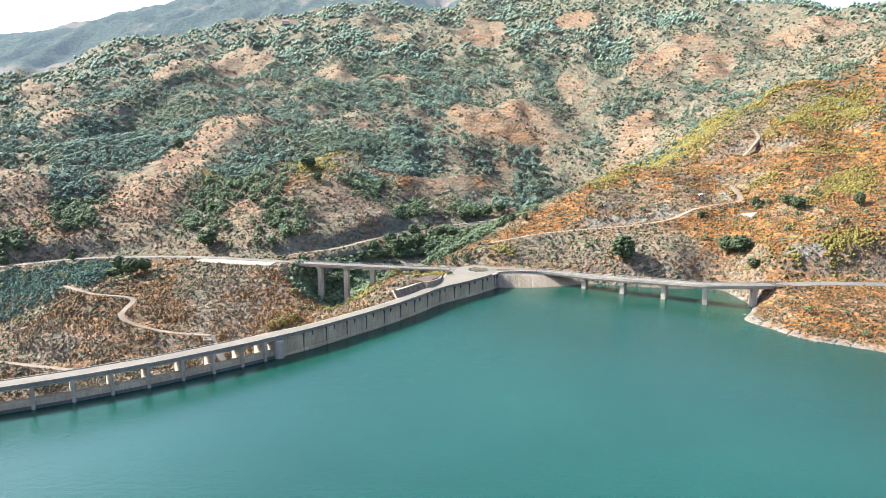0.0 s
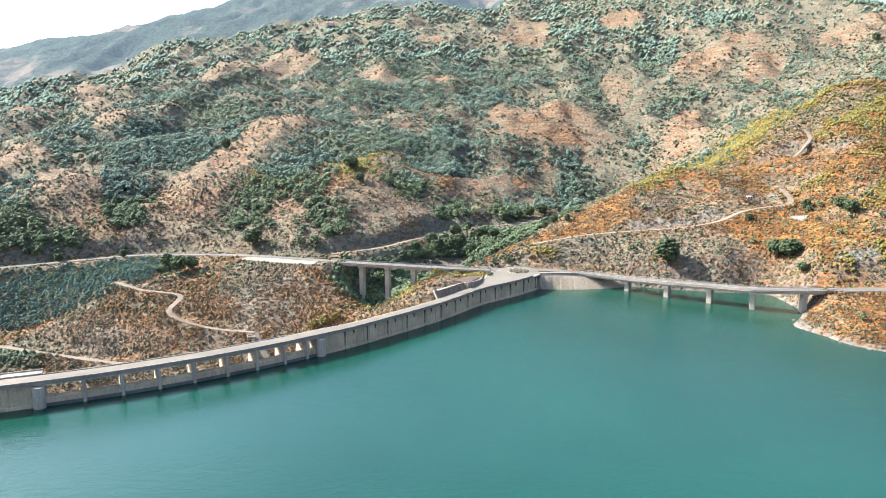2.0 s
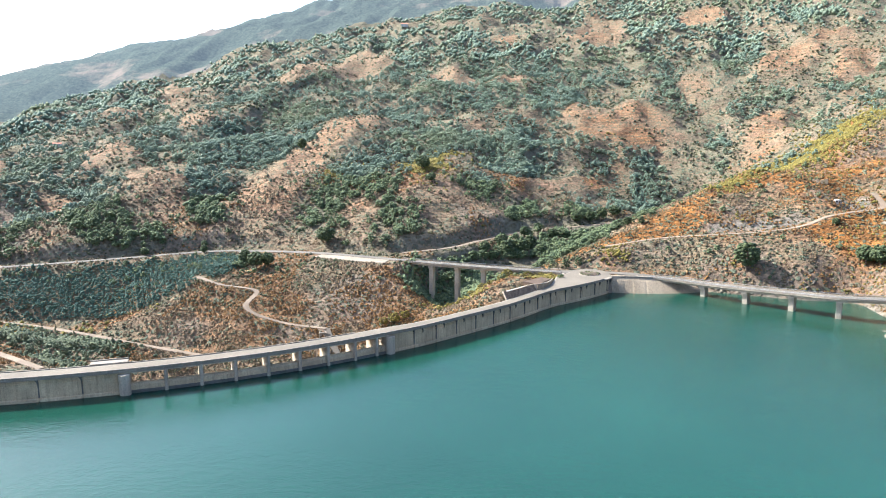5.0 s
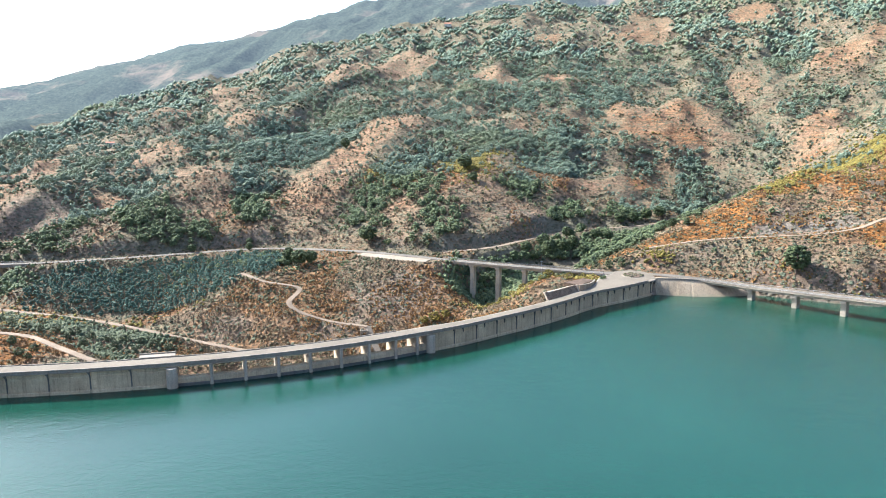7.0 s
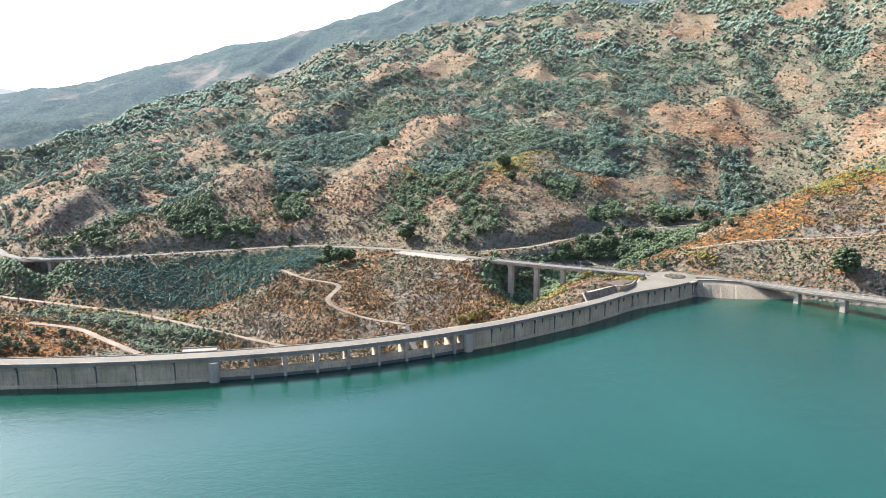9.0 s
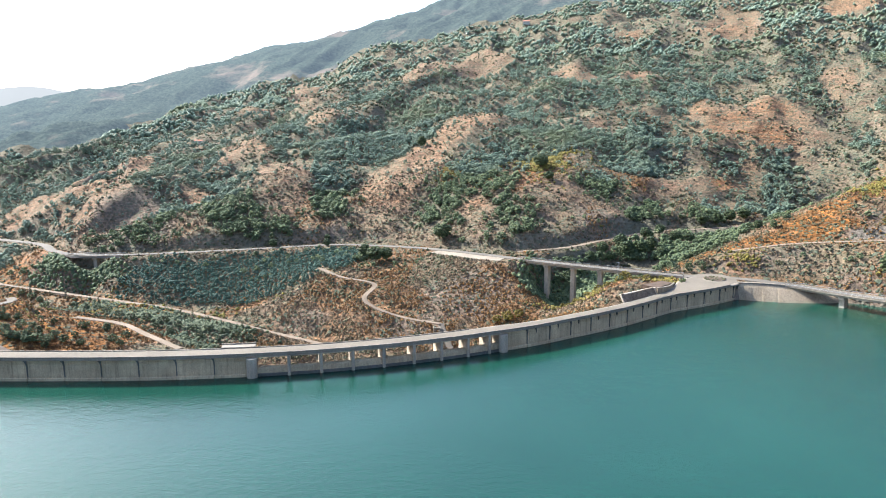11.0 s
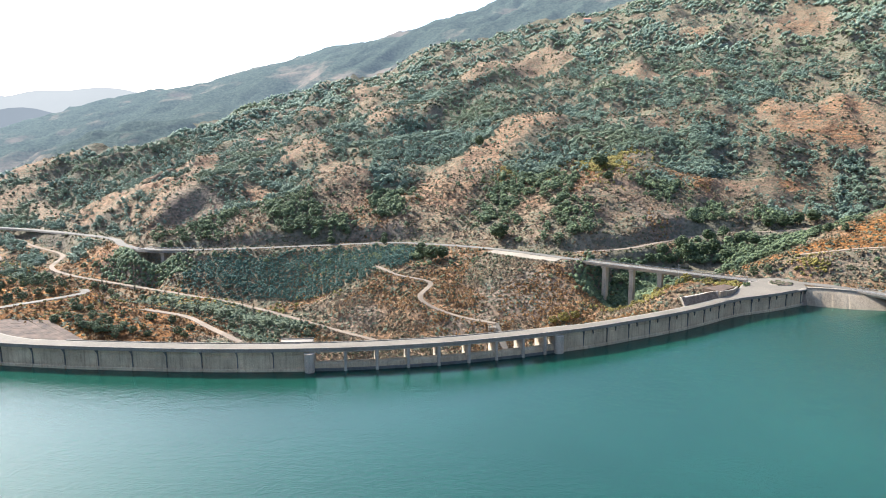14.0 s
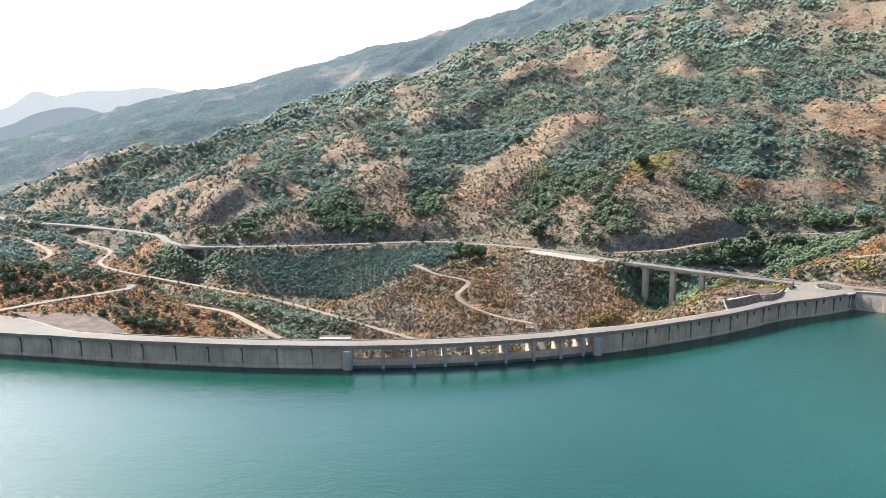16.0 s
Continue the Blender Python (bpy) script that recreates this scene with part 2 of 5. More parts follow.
def sweep(path, section, close=True):
    """A solid swept along path: rows of (centre, side vector); the section is a ring of (side, up)."""
    bm = bmesh.new()
    rings = [[bm.verts.new(Vector(c) + Vector(s) * a + Vector((0, 0, b))) for a, b in section] for c, s in path]
    n = len(section)
    for r0, r1 in zip(rings, rings[1:]):
        for i in range(n):
            bm.faces.new((r0[i], r0[(i + 1) % n], r1[(i + 1) % n], r1[i]))
    if close:
        bm.faces.new(rings[0])
        bm.faces.new(rings[-1][::-1])
    bmesh.ops.recalc_face_normals(bm, faces=bm.faces[:])
    return bm

# ---------------------------------------------------------------- the land: ridges, faces, gullies and shores (x, y, z)
EAST_SPUR = [(416, 683, 168), (305, 630, 123), (210, 583, 87), (137, 543, 64), (89, 512, 45), (44, 468, 25), (22, 445, 15)]
EAST_FACE = [(222, 380, 28), (252, 438, 53), (306, 539, 94), (186, 404, 30), (223, 492, 67), (143, 422, 20), (165, 493, 51),
             (104, 436, 19), (107, 478, 35), (64, 448, 15), (249, 393, 41), (317, 509, 86)]
EAST_SHORE = [(146, 342, 0), (161, 314, 0), (179, 300, 0), (190, 291, 0), (168, 387, 0), (171, 411, 0), (149, 416, 0), (97, 429, 0),
              (172, 333, 7), (200, 338, 12), (223, 346, 13), (188, 373, 13), (211, 370, 13), (256, 362, 14)]
CREEK = [(95, 653, 24), (154, 754, 67), (153, 856, 110), (149, 999, 170), (148, 1151, 243), (35, 569, 14), (-10, 500, 0), (-42, 470, -8), (-66, 452, -14), (-78, 436, -17), (-62, 433, -18), (-44, 431, -1), (-27, 429, 3), (-10, 424, 6), (-30, 440, 2)]
EAST_BACK = [(265, 923, 151), (351, 968, 190), (347, 809, 134), (513, 995, 223), (646, 1070, 262), (569, 1202, 295), (465, 1299, 317),
             (353, 1458, 379), (231, 797, 94), (296, 1214, 269)]
MAIN_FACE = [(-82, 554, 41), (-123, 536, 41), (-150, 663, 78), (-205, 732, 105), (-49, 738, 82), (45, 869, 121), (74, 807, 91),
             (-22, 620, 40), (37, 709, 55), (-138, 481, 21), (-211, 490, 20), (-86, 482, 19), (-106, 823, 113), (-54, 537, 26)]
MAIN_GULLY = [(-184, 582, 53), (-183, 508, 25), (-270, 547, 38), (-312, 737, 88), (-268, 492, 22)]
WEST_FACE = [(-328, 550, 51), (-402, 703, 99), (-387, 813, 119), (-375, 991, 170), (-351, 559, 45), (-447, 564, 53),
             (-347, 465, 24), (-398, 449, 18), (-501, 474, 25), (-465, 439, 10), (-587, 483, 9)]
HIGH_FACE = [(-142, 990, 170), (-258, 987, 170), (-78, 1197, 249), (61, 1198, 249), (-194, 1366, 306), (-353, 1251, 241), (18, 1480, 345), (-27, 1010, 171)]
WEST_FAR = [(-490, 755, 83), (-638, 1075, 151), (-945, 1165, 133), (-1178, 1083, 99)]
WEST_SPUR = [(-533, 596, 58), (-540, 570, 48), (-549, 533, 32), (-551, 501, 24)]
WEST_SPUR_BACK = [(-619, 653, 31), (-639, 619, 13), (-644, 585, 6)]
OUTER_SPUR = [(-866, 830, 94), (-874, 748, 73), (-880, 693, 58), (-887, 617, 27), (-892, 572, 11), (-897, 545, 2)]
OUTER_BACK = [(-1011, 864, 52), (-1022, 803, 34), (-1035, 718, -2), (-1036, 663, -19), (-1043, 632, -27)]
OUTER_FOOT = [(-709, 602, 23), (-748, 553, 5), (-770, 504, -7)]
RIDGE_TRACK = [(-545, 572, 51), (-533, 562, 43), (-539, 543, 34), (-544, 524, 29), (-550, 507, 27)]
SKYLINE = [(-1811, 1418, 122), (-1606, 1504, 183), (-1438, 1599, 201), (-1258, 1681, 250), (-1085, 1739, 309), (-897, 1788, 320),
           (-710, 1816, 377), (-577, 1810, 409), (-593, 1700, 389), (-295, 1725, 437), (86, 1698, 450)]
KNOLL = [(-112, 384, -18), (-125, 423, 9), (-145, 378, -16), (-172, 416, 2), (-89, 395, -8), (-178, 369, -18), (-205, 378, -16),
         (-61, 416, -15), (-89, 423, 1), (-208, 347, -23), (-202, 447, 10)]
VALLEY = [(-193, 351, -29), (-271, 360, -23), (-354, 367, -20), (-471, 372, -17), (-511, 386, -17), (-549, 427, -17), (-656, 457, -11),
          (-273, 389, -16), (-290, 350, -19), (-346, 388, -5), (-424, 386, -10), (-400, 345, -26), (-430, 350, -25), (-261, 290, -15), (-290, 268, -12), (-310, 272, -10), (-644, 403, -12)]
WEST_HILL = [(-313, 249, 10), (-280, 250, 5), (-224, 249, -3), (-330, 222, 10), (-371, 236, 17), (-395, 236, 18), (-325, 196, 10), (-285, 204, 7), (-242, 231, 2), (-322, 254, 11), (-365, 225, 13)]
GORGE = [(-130, 305, -48), (-75, 345, -42), (-190, 285, -40), (-110, 335, -55), (-40, 360, -12), (-30, 372, -6), (-17, 388, 10.5), (-34, 382, 8), (-6, 400, 9.5), (5, 405, 6), (30, 432, 8.5), (52, 436, 8), (37, 411, -14), (42, 407, -16)]
LAKE_BED = [(0, 200, -45), (110, 300, -30), (-100, 150, -45), (-250, 80, -35), (0, -100, -45), (110, 150, -35), (0, 350, -30), (90, 370, -25),
            (-400, 0, -25), (-320, 140, -8), (0, -400, -30), (130, 385, -12), (150, 250, -22), (138, 352, -9), (152, 392, -8), (150, 374, -10), (120, 410, -12), (90, 405, -14), (160, 377, -6), (161, 396, -7), (157, 406, -6), (140, 338, -8), (152, 322, -6), (140, 412, -6)]
AROUND = [(-420, 170, 25), (-600, 60, 60), (-700, -300, 90), (330, 280, 40), (500, 150, 70), (450, -300, 90), (0, -900, 160), (-1500, -900, 250),
          (1500, -900, 250), (900, 500, 200), (-1500, 2600, 60), (-500, 3000, 220), (500, 2500, 350), (1500, 1500, 330), (-2600, 1500, -60), (-2050, 1350, 40), (-1950, 1150, 20),
          (-2500, 800, -40), (-1500, 500, -20), (-1800, 900, 10), (-1300, 100, 60), (-3600, 3600, -60), (0, 4300, 60), (3000, 3000, 150), (-3800, 0, -40), (2600, 0, 200), (760, 1260, 235), (690, 1460, 265), (560, 1600, 290), (420, 1750, 330)]
MAIN_ROAD = [(-99, 446, 10.4), (-161, 463, 10.4), (-213, 471, 9), (-250, 468, 8), (-307, 439, 6), (-354, 416, 4.5), (-409, 396, 3), (-453, 408, 2),
             (-502, 435, 1), (-623, 458, -2), (-752, 467, -5), (-900, 520, -9)]
VALLEY_ROAD = [(-193, 351, -29), (-233, 355, -26), (-271, 360, -23), (-312, 365, -21), (-354, 367, -20), (-420, 371, -19), (-471, 372, -17),
               (-510, 386, -16.5), (-549, 427, -16), (-601, 440, -14), (-656, 457, -11), (-712, 466, -7)]
TRACK = [(-224, 408, 3), (-205, 401, 0), (-182, 401, -3), (-181, 384, -8), (-171, 378, -12), (-151, 376, -16), (-128, 374, -17)]
BACK_TRACK = [(-104, 466, 11.5), (-73, 485, 13), (-52, 515, 14.5), (-22, 552, 16.5), (22, 575, 18.5), (56, 600, 20), (86, 645, 21.5), (122, 700, 25)]
EAST_TRACK = [(32, 464, 20), (66, 465, 26), (101, 467, 29), (130, 464, 32), (153, 466, 36), (167, 471, 41), (182, 474, 44), (203, 479, 47), (207, 504, 54)]
WEST_TRACK = [(-331, 193, 9.5), (-322, 214, 10.5), (-312, 236, 11), (-311, 252, 10.5), (-316, 256, 11)]
NEAR_TRACK = [(-212, 253, -4), (-246, 270, -5), (-275, 284, -6), (-307, 286, -6)]
EAST_ROAD = [(186, 371, 12.4), (211, 370, 13.0), (236, 366, 13.4), (256, 364, 13.6), (330, 350, 14)]


LAY_BY = [(-160, 453, 10.2), (-142, 449, 10.3), (-124, 443, 10.3), (-108, 441, 10.3)]
LINK_ROAD = [(-6, 429.5, 9.2), (6, 431, 8.9), (20, 435, 8.5), (36, 437, 8.2), (48, 435, 7.9), (58, 431.5, 7.6)]
UPPER_TRACK = [(163, 546, 63), (183, 548, 64), (200, 547, 66), (214, 541, 70), (228, 540, 75), (236, 541, 83), (244, 551, 89), (246, 567, 95)]
TERRACE_TRACK = [(228, 540, 75), (243, 524, 77), (254, 506, 79), (270, 498, 78)]
LOOP = [(-683, 405, -10), (-660, 413, -11), (-628, 410, -13), (-593, 398, -15), (-576, 387, -16), (-567, 372, -17)]
RAMP = [(-128, 374, -17), (-121, 364, -23), (-113, 354, -30), (-106, 344, -36)]


def smooth_line(pts, step=3.0):
    """A smooth curve (Catmull-Rom) through the points, in steps of about that many metres."""
    p = np.array([pts[0], *pts, pts[-1]], float)
    out = []
    for i in range(1, len(p) - 2):
        n = max(2, int(np.linalg.norm(p[i + 1] - p[i]) / step))
        u = np.linspace(0, 1, n, endpoint=False)[:, None]
        a, b, c, d = p[i - 1:i + 3]
        out.append(0.5 * (2 * b + (c - a) * u + (2 * a - 5 * b + 4 * c - d) * u ** 2 + (3 * b - a - 3 * c + d) * u ** 3))
    return np.vstack(out + [p[-1:]])


# name, line, width, shoulder
ROADS = [("main_road", smooth_line(MAIN_ROAD), 6.4, 6.0), ("valley_road", smooth_line(VALLEY_ROAD), 3.6, 3.0), ("track", smooth_line(TRACK, 2), 3.2, 1.5),
         ("back_track", smooth_line(BACK_TRACK), 4.0, 2.0), ("east_track", smooth_line(EAST_TRACK), 3.6, 2.0), ("west_track", smooth_line(WEST_TRACK, 2), 4.2, 2.5),
         ("near_track", smooth_line(NEAR_TRACK, 2), 3.2, 1.5), ("east_road", smooth_line(EAST_ROAD), 9.0, 4.0),
         ("lay_by", smooth_line(LAY_BY), 12.0, 2.0), ("link_road", smooth_line(LINK_ROAD), 8.0, -4.0), ("ramp_track", smooth_line(RAMP, 2), 3.6, 1.0),
         ("ridge_track", smooth_line(RIDGE_TRACK), 4.0, 2.0), ("loop_track", smooth_line(LOOP), 4.0, 3.0),
         ("upper_track", smooth_line(UPPER_TRACK, 2), 2.6, 5.0), ("terrace_track", smooth_line(TERRACE_TRACK, 2), 2.2, 5.0)]

KNOTS = np.array(EAST_SPUR + EAST_FACE + EAST_SHORE + CREEK + EAST_BACK + MAIN_FACE + MAIN_GULLY + WEST_FACE + HIGH_FACE + WEST_FAR + WEST_SPUR + WEST_SPUR_BACK + OUTER_SPUR + OUTER_BACK + OUTER_FOOT + SKYLINE
                 + KNOLL + VALLEY + WEST_HILL + GORGE + LAKE_BED + AROUND + MAIN_ROAD + TRACK + BACK_TRACK + EAST_TRACK + WEST_TRACK + NEAR_TRACK, float)


def kernel(d2):
    return -np.sqrt(d2 + 100.0)


def fit_land():
    p = KNOTS[:, :2]
    d2 = ((p[:, None] - p[None]) ** 2).sum(-1)
    n = len(p)
    a = np.zeros((n + 3, n + 3))
    a[:n, :n] = kernel(d2) + np.eye(n) * 4.0
    a[:n, n:] = np.c_[np.ones(n), p / 1000]
    a[n:, :n] = a[:n, n:].T
    return np.linalg.solve(a, np.r_[KNOTS[:, 2], 0, 0, 0])


LAND = fit_land()


def lattice(ix, iy, seed):
    h = (ix * 374761393 + iy * 668265263 + seed * 974634777) & 0xFFFFFFFF
    h = ((h ^ (h >> 13)) * 1274126177) & 0xFFFFFFFF
    return ((h ^ (h >> 16)) & 0xFFFF) / 65535.0


def value_noise(x, y, size, seed):
    """Smooth noise of 0 to 1 with features of that many metres."""
    u, v = x / size, y / size
    ix, iy = np.floor(u).astype(np.int64), np.floor(v).astype(np.int64)
    fx, fy = u - ix, v - iy
    fx, fy = fx * fx * (3 - 2 * fx), fy * fy * (3 - 2 * fy)
    a, b = lattice(ix, iy, seed), lattice(ix + 1, iy, seed)
    c, d = lattice(ix, iy + 1, seed), lattice(ix + 1, iy + 1, seed)
    return (a * (1 - fx) + b * fx) * (1 - fy) + (c * (1 - fx) + d * fx) * fy


def fbm(x, y, size, seed, octaves=4, gain=0.5):
    total, amp, norm = 0.0, 1.0, 0.0
    for o in range(octaves):
        total = total + amp * value_noise(x + 17.3 * o, y - 9.1 * o, size / 2 ** o, seed + o)
        norm, amp = norm + amp, amp * gain
    return total / norm


def step01(x, a, b):
    t = np.clip((x - a) / (b - a), 0, 1)
    return t * t * (3 - 2 * t)


# the dam's axis: a circle
DAM_C, DAM_R = np.array([-370.5, 614.8]), 447.0
DAM_ANG = [-95, -80.3, -77, -70, -63, -58.6, -54, -50, -47.6, -45.6, -42.4, -40.3, -38.1, -35.3, -33.9, -32.3, -31.4, -29, -26.3]
DAM_OFF = [2.0, 1.5, -1.0, -1.4, 0.5, 1.5, 1.6, 0.6, -0.4, -0.8, -3.0, -3.8, -4.6, -6.4, -7.4, -7.1, -5.4, -1.5, 1.8]


def dam_radius(deg):
    return DAM_R + np.interp(deg, DAM_ANG, DAM_OFF)


def road_distance(x, y, line, reach):
    """Distance to a road's line and the road's height there, for places within reach."""
    near = (x > line[:, 0].min() - reach) & (x < line[:, 0].max() + reach) & (y > line[:, 1].min() - reach) & (y < line[:, 1].max() + reach)
    dist, level = np.full(x.shape, 1e9), np.zeros(x.shape)
    i = np.flatnonzero(near)
    for k in range(0, len(i), 20000):
        j = i[k:k + 20000]
        d2 = (x[j, None] - line[None, :, 0]) ** 2 + (y[j, None] - line[None, :, 1]) ** 2
        a = d2.argmin(1)
        dist[j], level[j] = np.sqrt(d2[np.arange(len(j)), a]), line[a, 2]
    return dist, level


def spurs(x, y):
    """Ribs that run down the slopes: 1 on their crests, below 0 in the gullies."""
    u = x + 40 * (value_noise(x, y, 220, 51) - 0.5)
    return 1 - np.abs(2 * fbm(u, y * 0.42, 130, 53, 3) - 1) * 2.2


# patches of growth: x, y, half length, half width, turn in degrees
def patches(x, y, rows, wobble=0.35):
    out = np.zeros(len(x))
    rough = wobble * 2 * (fbm(x, y, 60, 41, 3) - 0.5)
    for px, py, a, b, turn in rows:
        i = np.flatnonzero(np.hypot(x - px, y - py) < 1.5 * max(a, b))
        c, s = math.cos(radians(turn)), math.sin(radians(turn))
        u, v = (x[i] - px) * c + (y[i] - py) * s, -(x[i] - px) * s + (y[i] - py) * c
        out[i] = np.maximum(out[i], 1 - step01(np.hypot(u / a, v / b) + rough[i], 0.68, 1.08))
    return out


# open slopes and woods, the open ones mostly on the spurs
BARE = [(-151, 483, 44, 11, 168), (-428, 627, 61, 25, 144), (-538, 502, 67, 23, 179), (-848, 650, 72, 42, 106), (-865, 579, 35, 21, 47), (-617, 505, 145, 28, 160), (-556, 873, 41, 35, 156), (-188, 488, 38, 9, 174), (-445, 466, 60, 40, 146), (-442, 397, 44, 15, 168), (-533, 596, 26, 16, 48), (-540, 570, 26, 16, 48), (-549, 533, 26, 16, 48), (-551, 501, 26, 16, 48), (-866, 830, 40, 26, 48), (-874, 748, 40, 26, 48)]
BARE += [(-880, 693, 40, 26, 48), (-887, 617, 40, 26, 48), (-308, 517, 31, 17, 118), (-243, 569, 69, 26, 99), (-235, 635, 67, 23, 108), (-220, 697, 59, 31, 102), (-203, 746, 67, 29, 104), (-230, 493, 34, 10, -168), (-100, 557, 47, 33, 84), (-74, 533, 50, 22, 60), (-146, 510, 30, 16, 111), (-22, 626, 39, 16, 64), (-354, 959, 93, 33, 84), (-291, 1030, 119, 56, 97), (-555, 989, 194, 26, 121), (-137, 950, 51, 36, 119)]
BARE += [(-63, 957, 32, 29, 149), (-84, 1153, 29, 20, 128), (-404, 759, 50, 27, 113), (-88, 776, 23, 11, 62), (75, 820, 67, 52, 163), (31, 846, 34, 29, 53), (163, 919, 53, 23, 80), (61, 1195, 129, 52, 87), (221, 1216, 46, 38, 171), (288, 969, 84, 39, 62), (345, 920, 61, 27, 57), (346, 1011, 41, 29, 130), (211, 770, 80, 27, 75), (465, 974, 51, 42, -174), (522, 972, 90, 46, 71), (20, 669, 49, 18, 50)]
WOODS = [(-737, 837, 240, 85, 109), (-381, 510, 111, 28, 136), (-808, 1208, 288, 167, 126), (-688, 729, 115, 50, 63), (-1263, 1088, 230, 90, 111), (-311, 460, 32, 11, -156), (-30, 475, 32, 22, 0), (0, 510, 36, 30, 0), (-60, 478, 25, 18, 0), (-205, 434, 10, 6, 0), (-306, 691, 104, 75, 88), (-314, 602, 77, 21, 117), (-275, 521, 37, 13, 122), (-182, 538, 41, 14, 89), (-164, 628, 56, 14, 79), (-124, 701, 73, 57, 66)]
WOODS += [(-112, 877, 106, 70, -174), (-75, 1031, 101, 74, 83), (-47, 716, 99, 35, 87), (-22, 569, 39, 18, 86), (-372, 885, 97, 49, 153), (-190, 1096, 85, 69, 99), (220, 855, 63, 35, -148), (166, 781, 55, 15, 81), (135, 965, 114, 21, 98), (241, 1050, 103, 37, 78), (371, 905, 37, 20, 99), (376, 673, 55, 22, 64), (51, 999, 70, 51, 100), (114, 1275, 65, 47, 143), (25, 566, 74, 30, 90), (92, 657, 115, 26, 89)]
WOODS += [(-177, 794, 60, 38, 100), (-69, 594, 29, 19, 89), (352, 1124, 66, 46, 100), (-438, 724, 159, 30, 122), (-288, 803, 67, 48, 147), (-2, 904, 72, 41, 75), (305, 853, 44, 13, 45), (-640, 434, 80, 14, 170), (-560, 408, 40, 13, 150), (-600, 374, 55, 16, 165), (-510, 358, 34, 10, 165)]
BARE += [(-336, 546, 74, 27, 129), (-419, 603, 32, 22, 85), (-522, 589, 154, 14, 116), (-571, 1004, 234, 27, 123), (-234, 554, 62, 27, 98), (-559, 472, 43, 18, -173), (-790, 564, 65, 28, 94), (-399, 518, 49, 22, 146)]


def height(x, y):
    """The land's height at places given as flat arrays."""
    x, y = np.asarray(x, float), np.asarray(y, float)
    z = np.empty(len(x))
    for k in range(0, len(x), 20000):
        s = slice(k, k + 20000)
        d2 = (x[s, None] - KNOTS[None, :, 0]) ** 2 + (y[s, None] - KNOTS[None, :, 1]) ** 2
        z[s] = kernel(d2) @ LAND[:-3] + LAND[-3] + LAND[-2] * x[s] / 1000 + LAND[-1] * y[s] / 1000
    r = np.hypot(x, y)
    far = step01(r, 420, 1300)
    # spurs and gullies that run down the slopes, then smaller ribs, then rough ground
    z += (spurs(x, y) - 0.42) * 15.0 * step01(r, 470, 720) * (1 - np.exp(-((x - 40) ** 2 + (y - 715) ** 2) / 110.0 ** 2)) * (1 - 0.45 * step01(r, 1500, 1900)) * step01(z, 2, 25)
    ridged = 1 - np.abs(2 * fbm(x, y * 0.7, 70, 3, 4) - 1) * 2
    z += (ridged - 0.45) * (3.4 + 3.5 * step01(r, 455, 560) + 7.0 * far) * step01(z, -3, 14)
    z += (fbm(x, y, 20, 11, 4, 0.6) - 0.5) * (3.6 + 6.0 * far) * (0.25 + 0.75 * step01(np.abs(z), 0, 6))
    # open spurs stand proud, woods lie in the hollows
    z += (2.4 * patches(x, y, BARE, 0.15) - 3.0 * patches(x, y, WOODS, 0.15)) * step01(r, 500, 620)
    for _, line, width, shoulder in ROADS:
        d, level = road_distance(x, y, line, width + shoulder + 16)
        w = 1 - step01(d, width / 2 + 1.0 + shoulder * 0.5, width / 2 + shoulder + 8)
        z = z * (1 - w) + (level - 0.35) * w
    # the level turning place at the dam's end
    w = 1 - step01(np.hypot(x - 20, y - 429), 15, 22)
    z = z * (1 - w) + 8.2 * w
    # the cut under the small bridge of the main road
    a = radians(44)
    u, v = (x + 402) * math.cos(a) + (y - 390) * math.sin(a), -(x + 402) * math.sin(a) + (y - 390) * math.cos(a)
    z -= 11.0 * np.exp(-(u / 13.0) ** 2) * (1 - step01(np.abs(v), 14, 24))
    return z


# ---------------------------------------------------------------- ground, water, distance
def axis(lo, a, b, hi, base, grow, grow_down):
    """Grid lines from lo to hi, evenly close between a and b and wider apart beyond."""
    mid = list(np.arange(a, b, base))
    up, s = [mid[-1]], base
    while up[-1] < hi:
        s *= grow
        up.append(up[-1] + s)
    down, s = [mid[0]], base
    while down[-1] > lo:
        s *= grow_down
        down.append(down[-1] - s)
    return np.array(down[:0:-1] + mid + up[1:])


ROCKY = [(-400, 444, 31, 48, 42), (-121, 400, 31, 20, 17), (-142, 372, 23, 12, 21), (-90, 441, 15, 12, 11), (-214, 364, 18, 12, 30), (51, 459, 23, 14, -6), (130, 481, 28, 12, -15),
        (-70, 529, 30, 20, 8), (129, 431, 40, 12, -17), (185, 493, 25, 14, -21), (117, 455, 8, 12, -14)]
ROCKY += [(-430, 470, 45, 40, 146), (-74, 448, 20, 16, 0), (-127, 536, 5, 32, 13)]
GROVE = [(-290, 404, 64, 30, 32), (-312, 384, 34, 16, 30), (-238, 424, 36, 34, 30), (-345, 392, 30, 18, 40), (-262, 394, 30, 16, 30)]
YELLOW = [(182, 624, 47, 60, -16), (218, 617, 58, 30, 63), (248, 497, 41, 13, -172), (261, 458, 23, 13, -146), (263, 551, 18, 10, 169), (214, 385, 22, 9, 169), (130, 539, 28, 11, -147),
          (290, 674, 30, 60, -23), (310, 560, 30, 24, -29), (-113, 632, 26, 28, 10), (-111, 620, 30, 38, 10), (-176, 588, 25, 28, 17)]
CUTTING = [(126, 474, 38, 6, 179), (191, 492, 16, 9, -146), (261, 526, 19, 6, 138), (204, 391, 12, 6, 168)]
ORANGE = [(2, 460, 22, 12, 60), (19, 470, 22, 13, 40), (36, 474, 20, 13, 0), (60, 475, 24, 13, 0)]
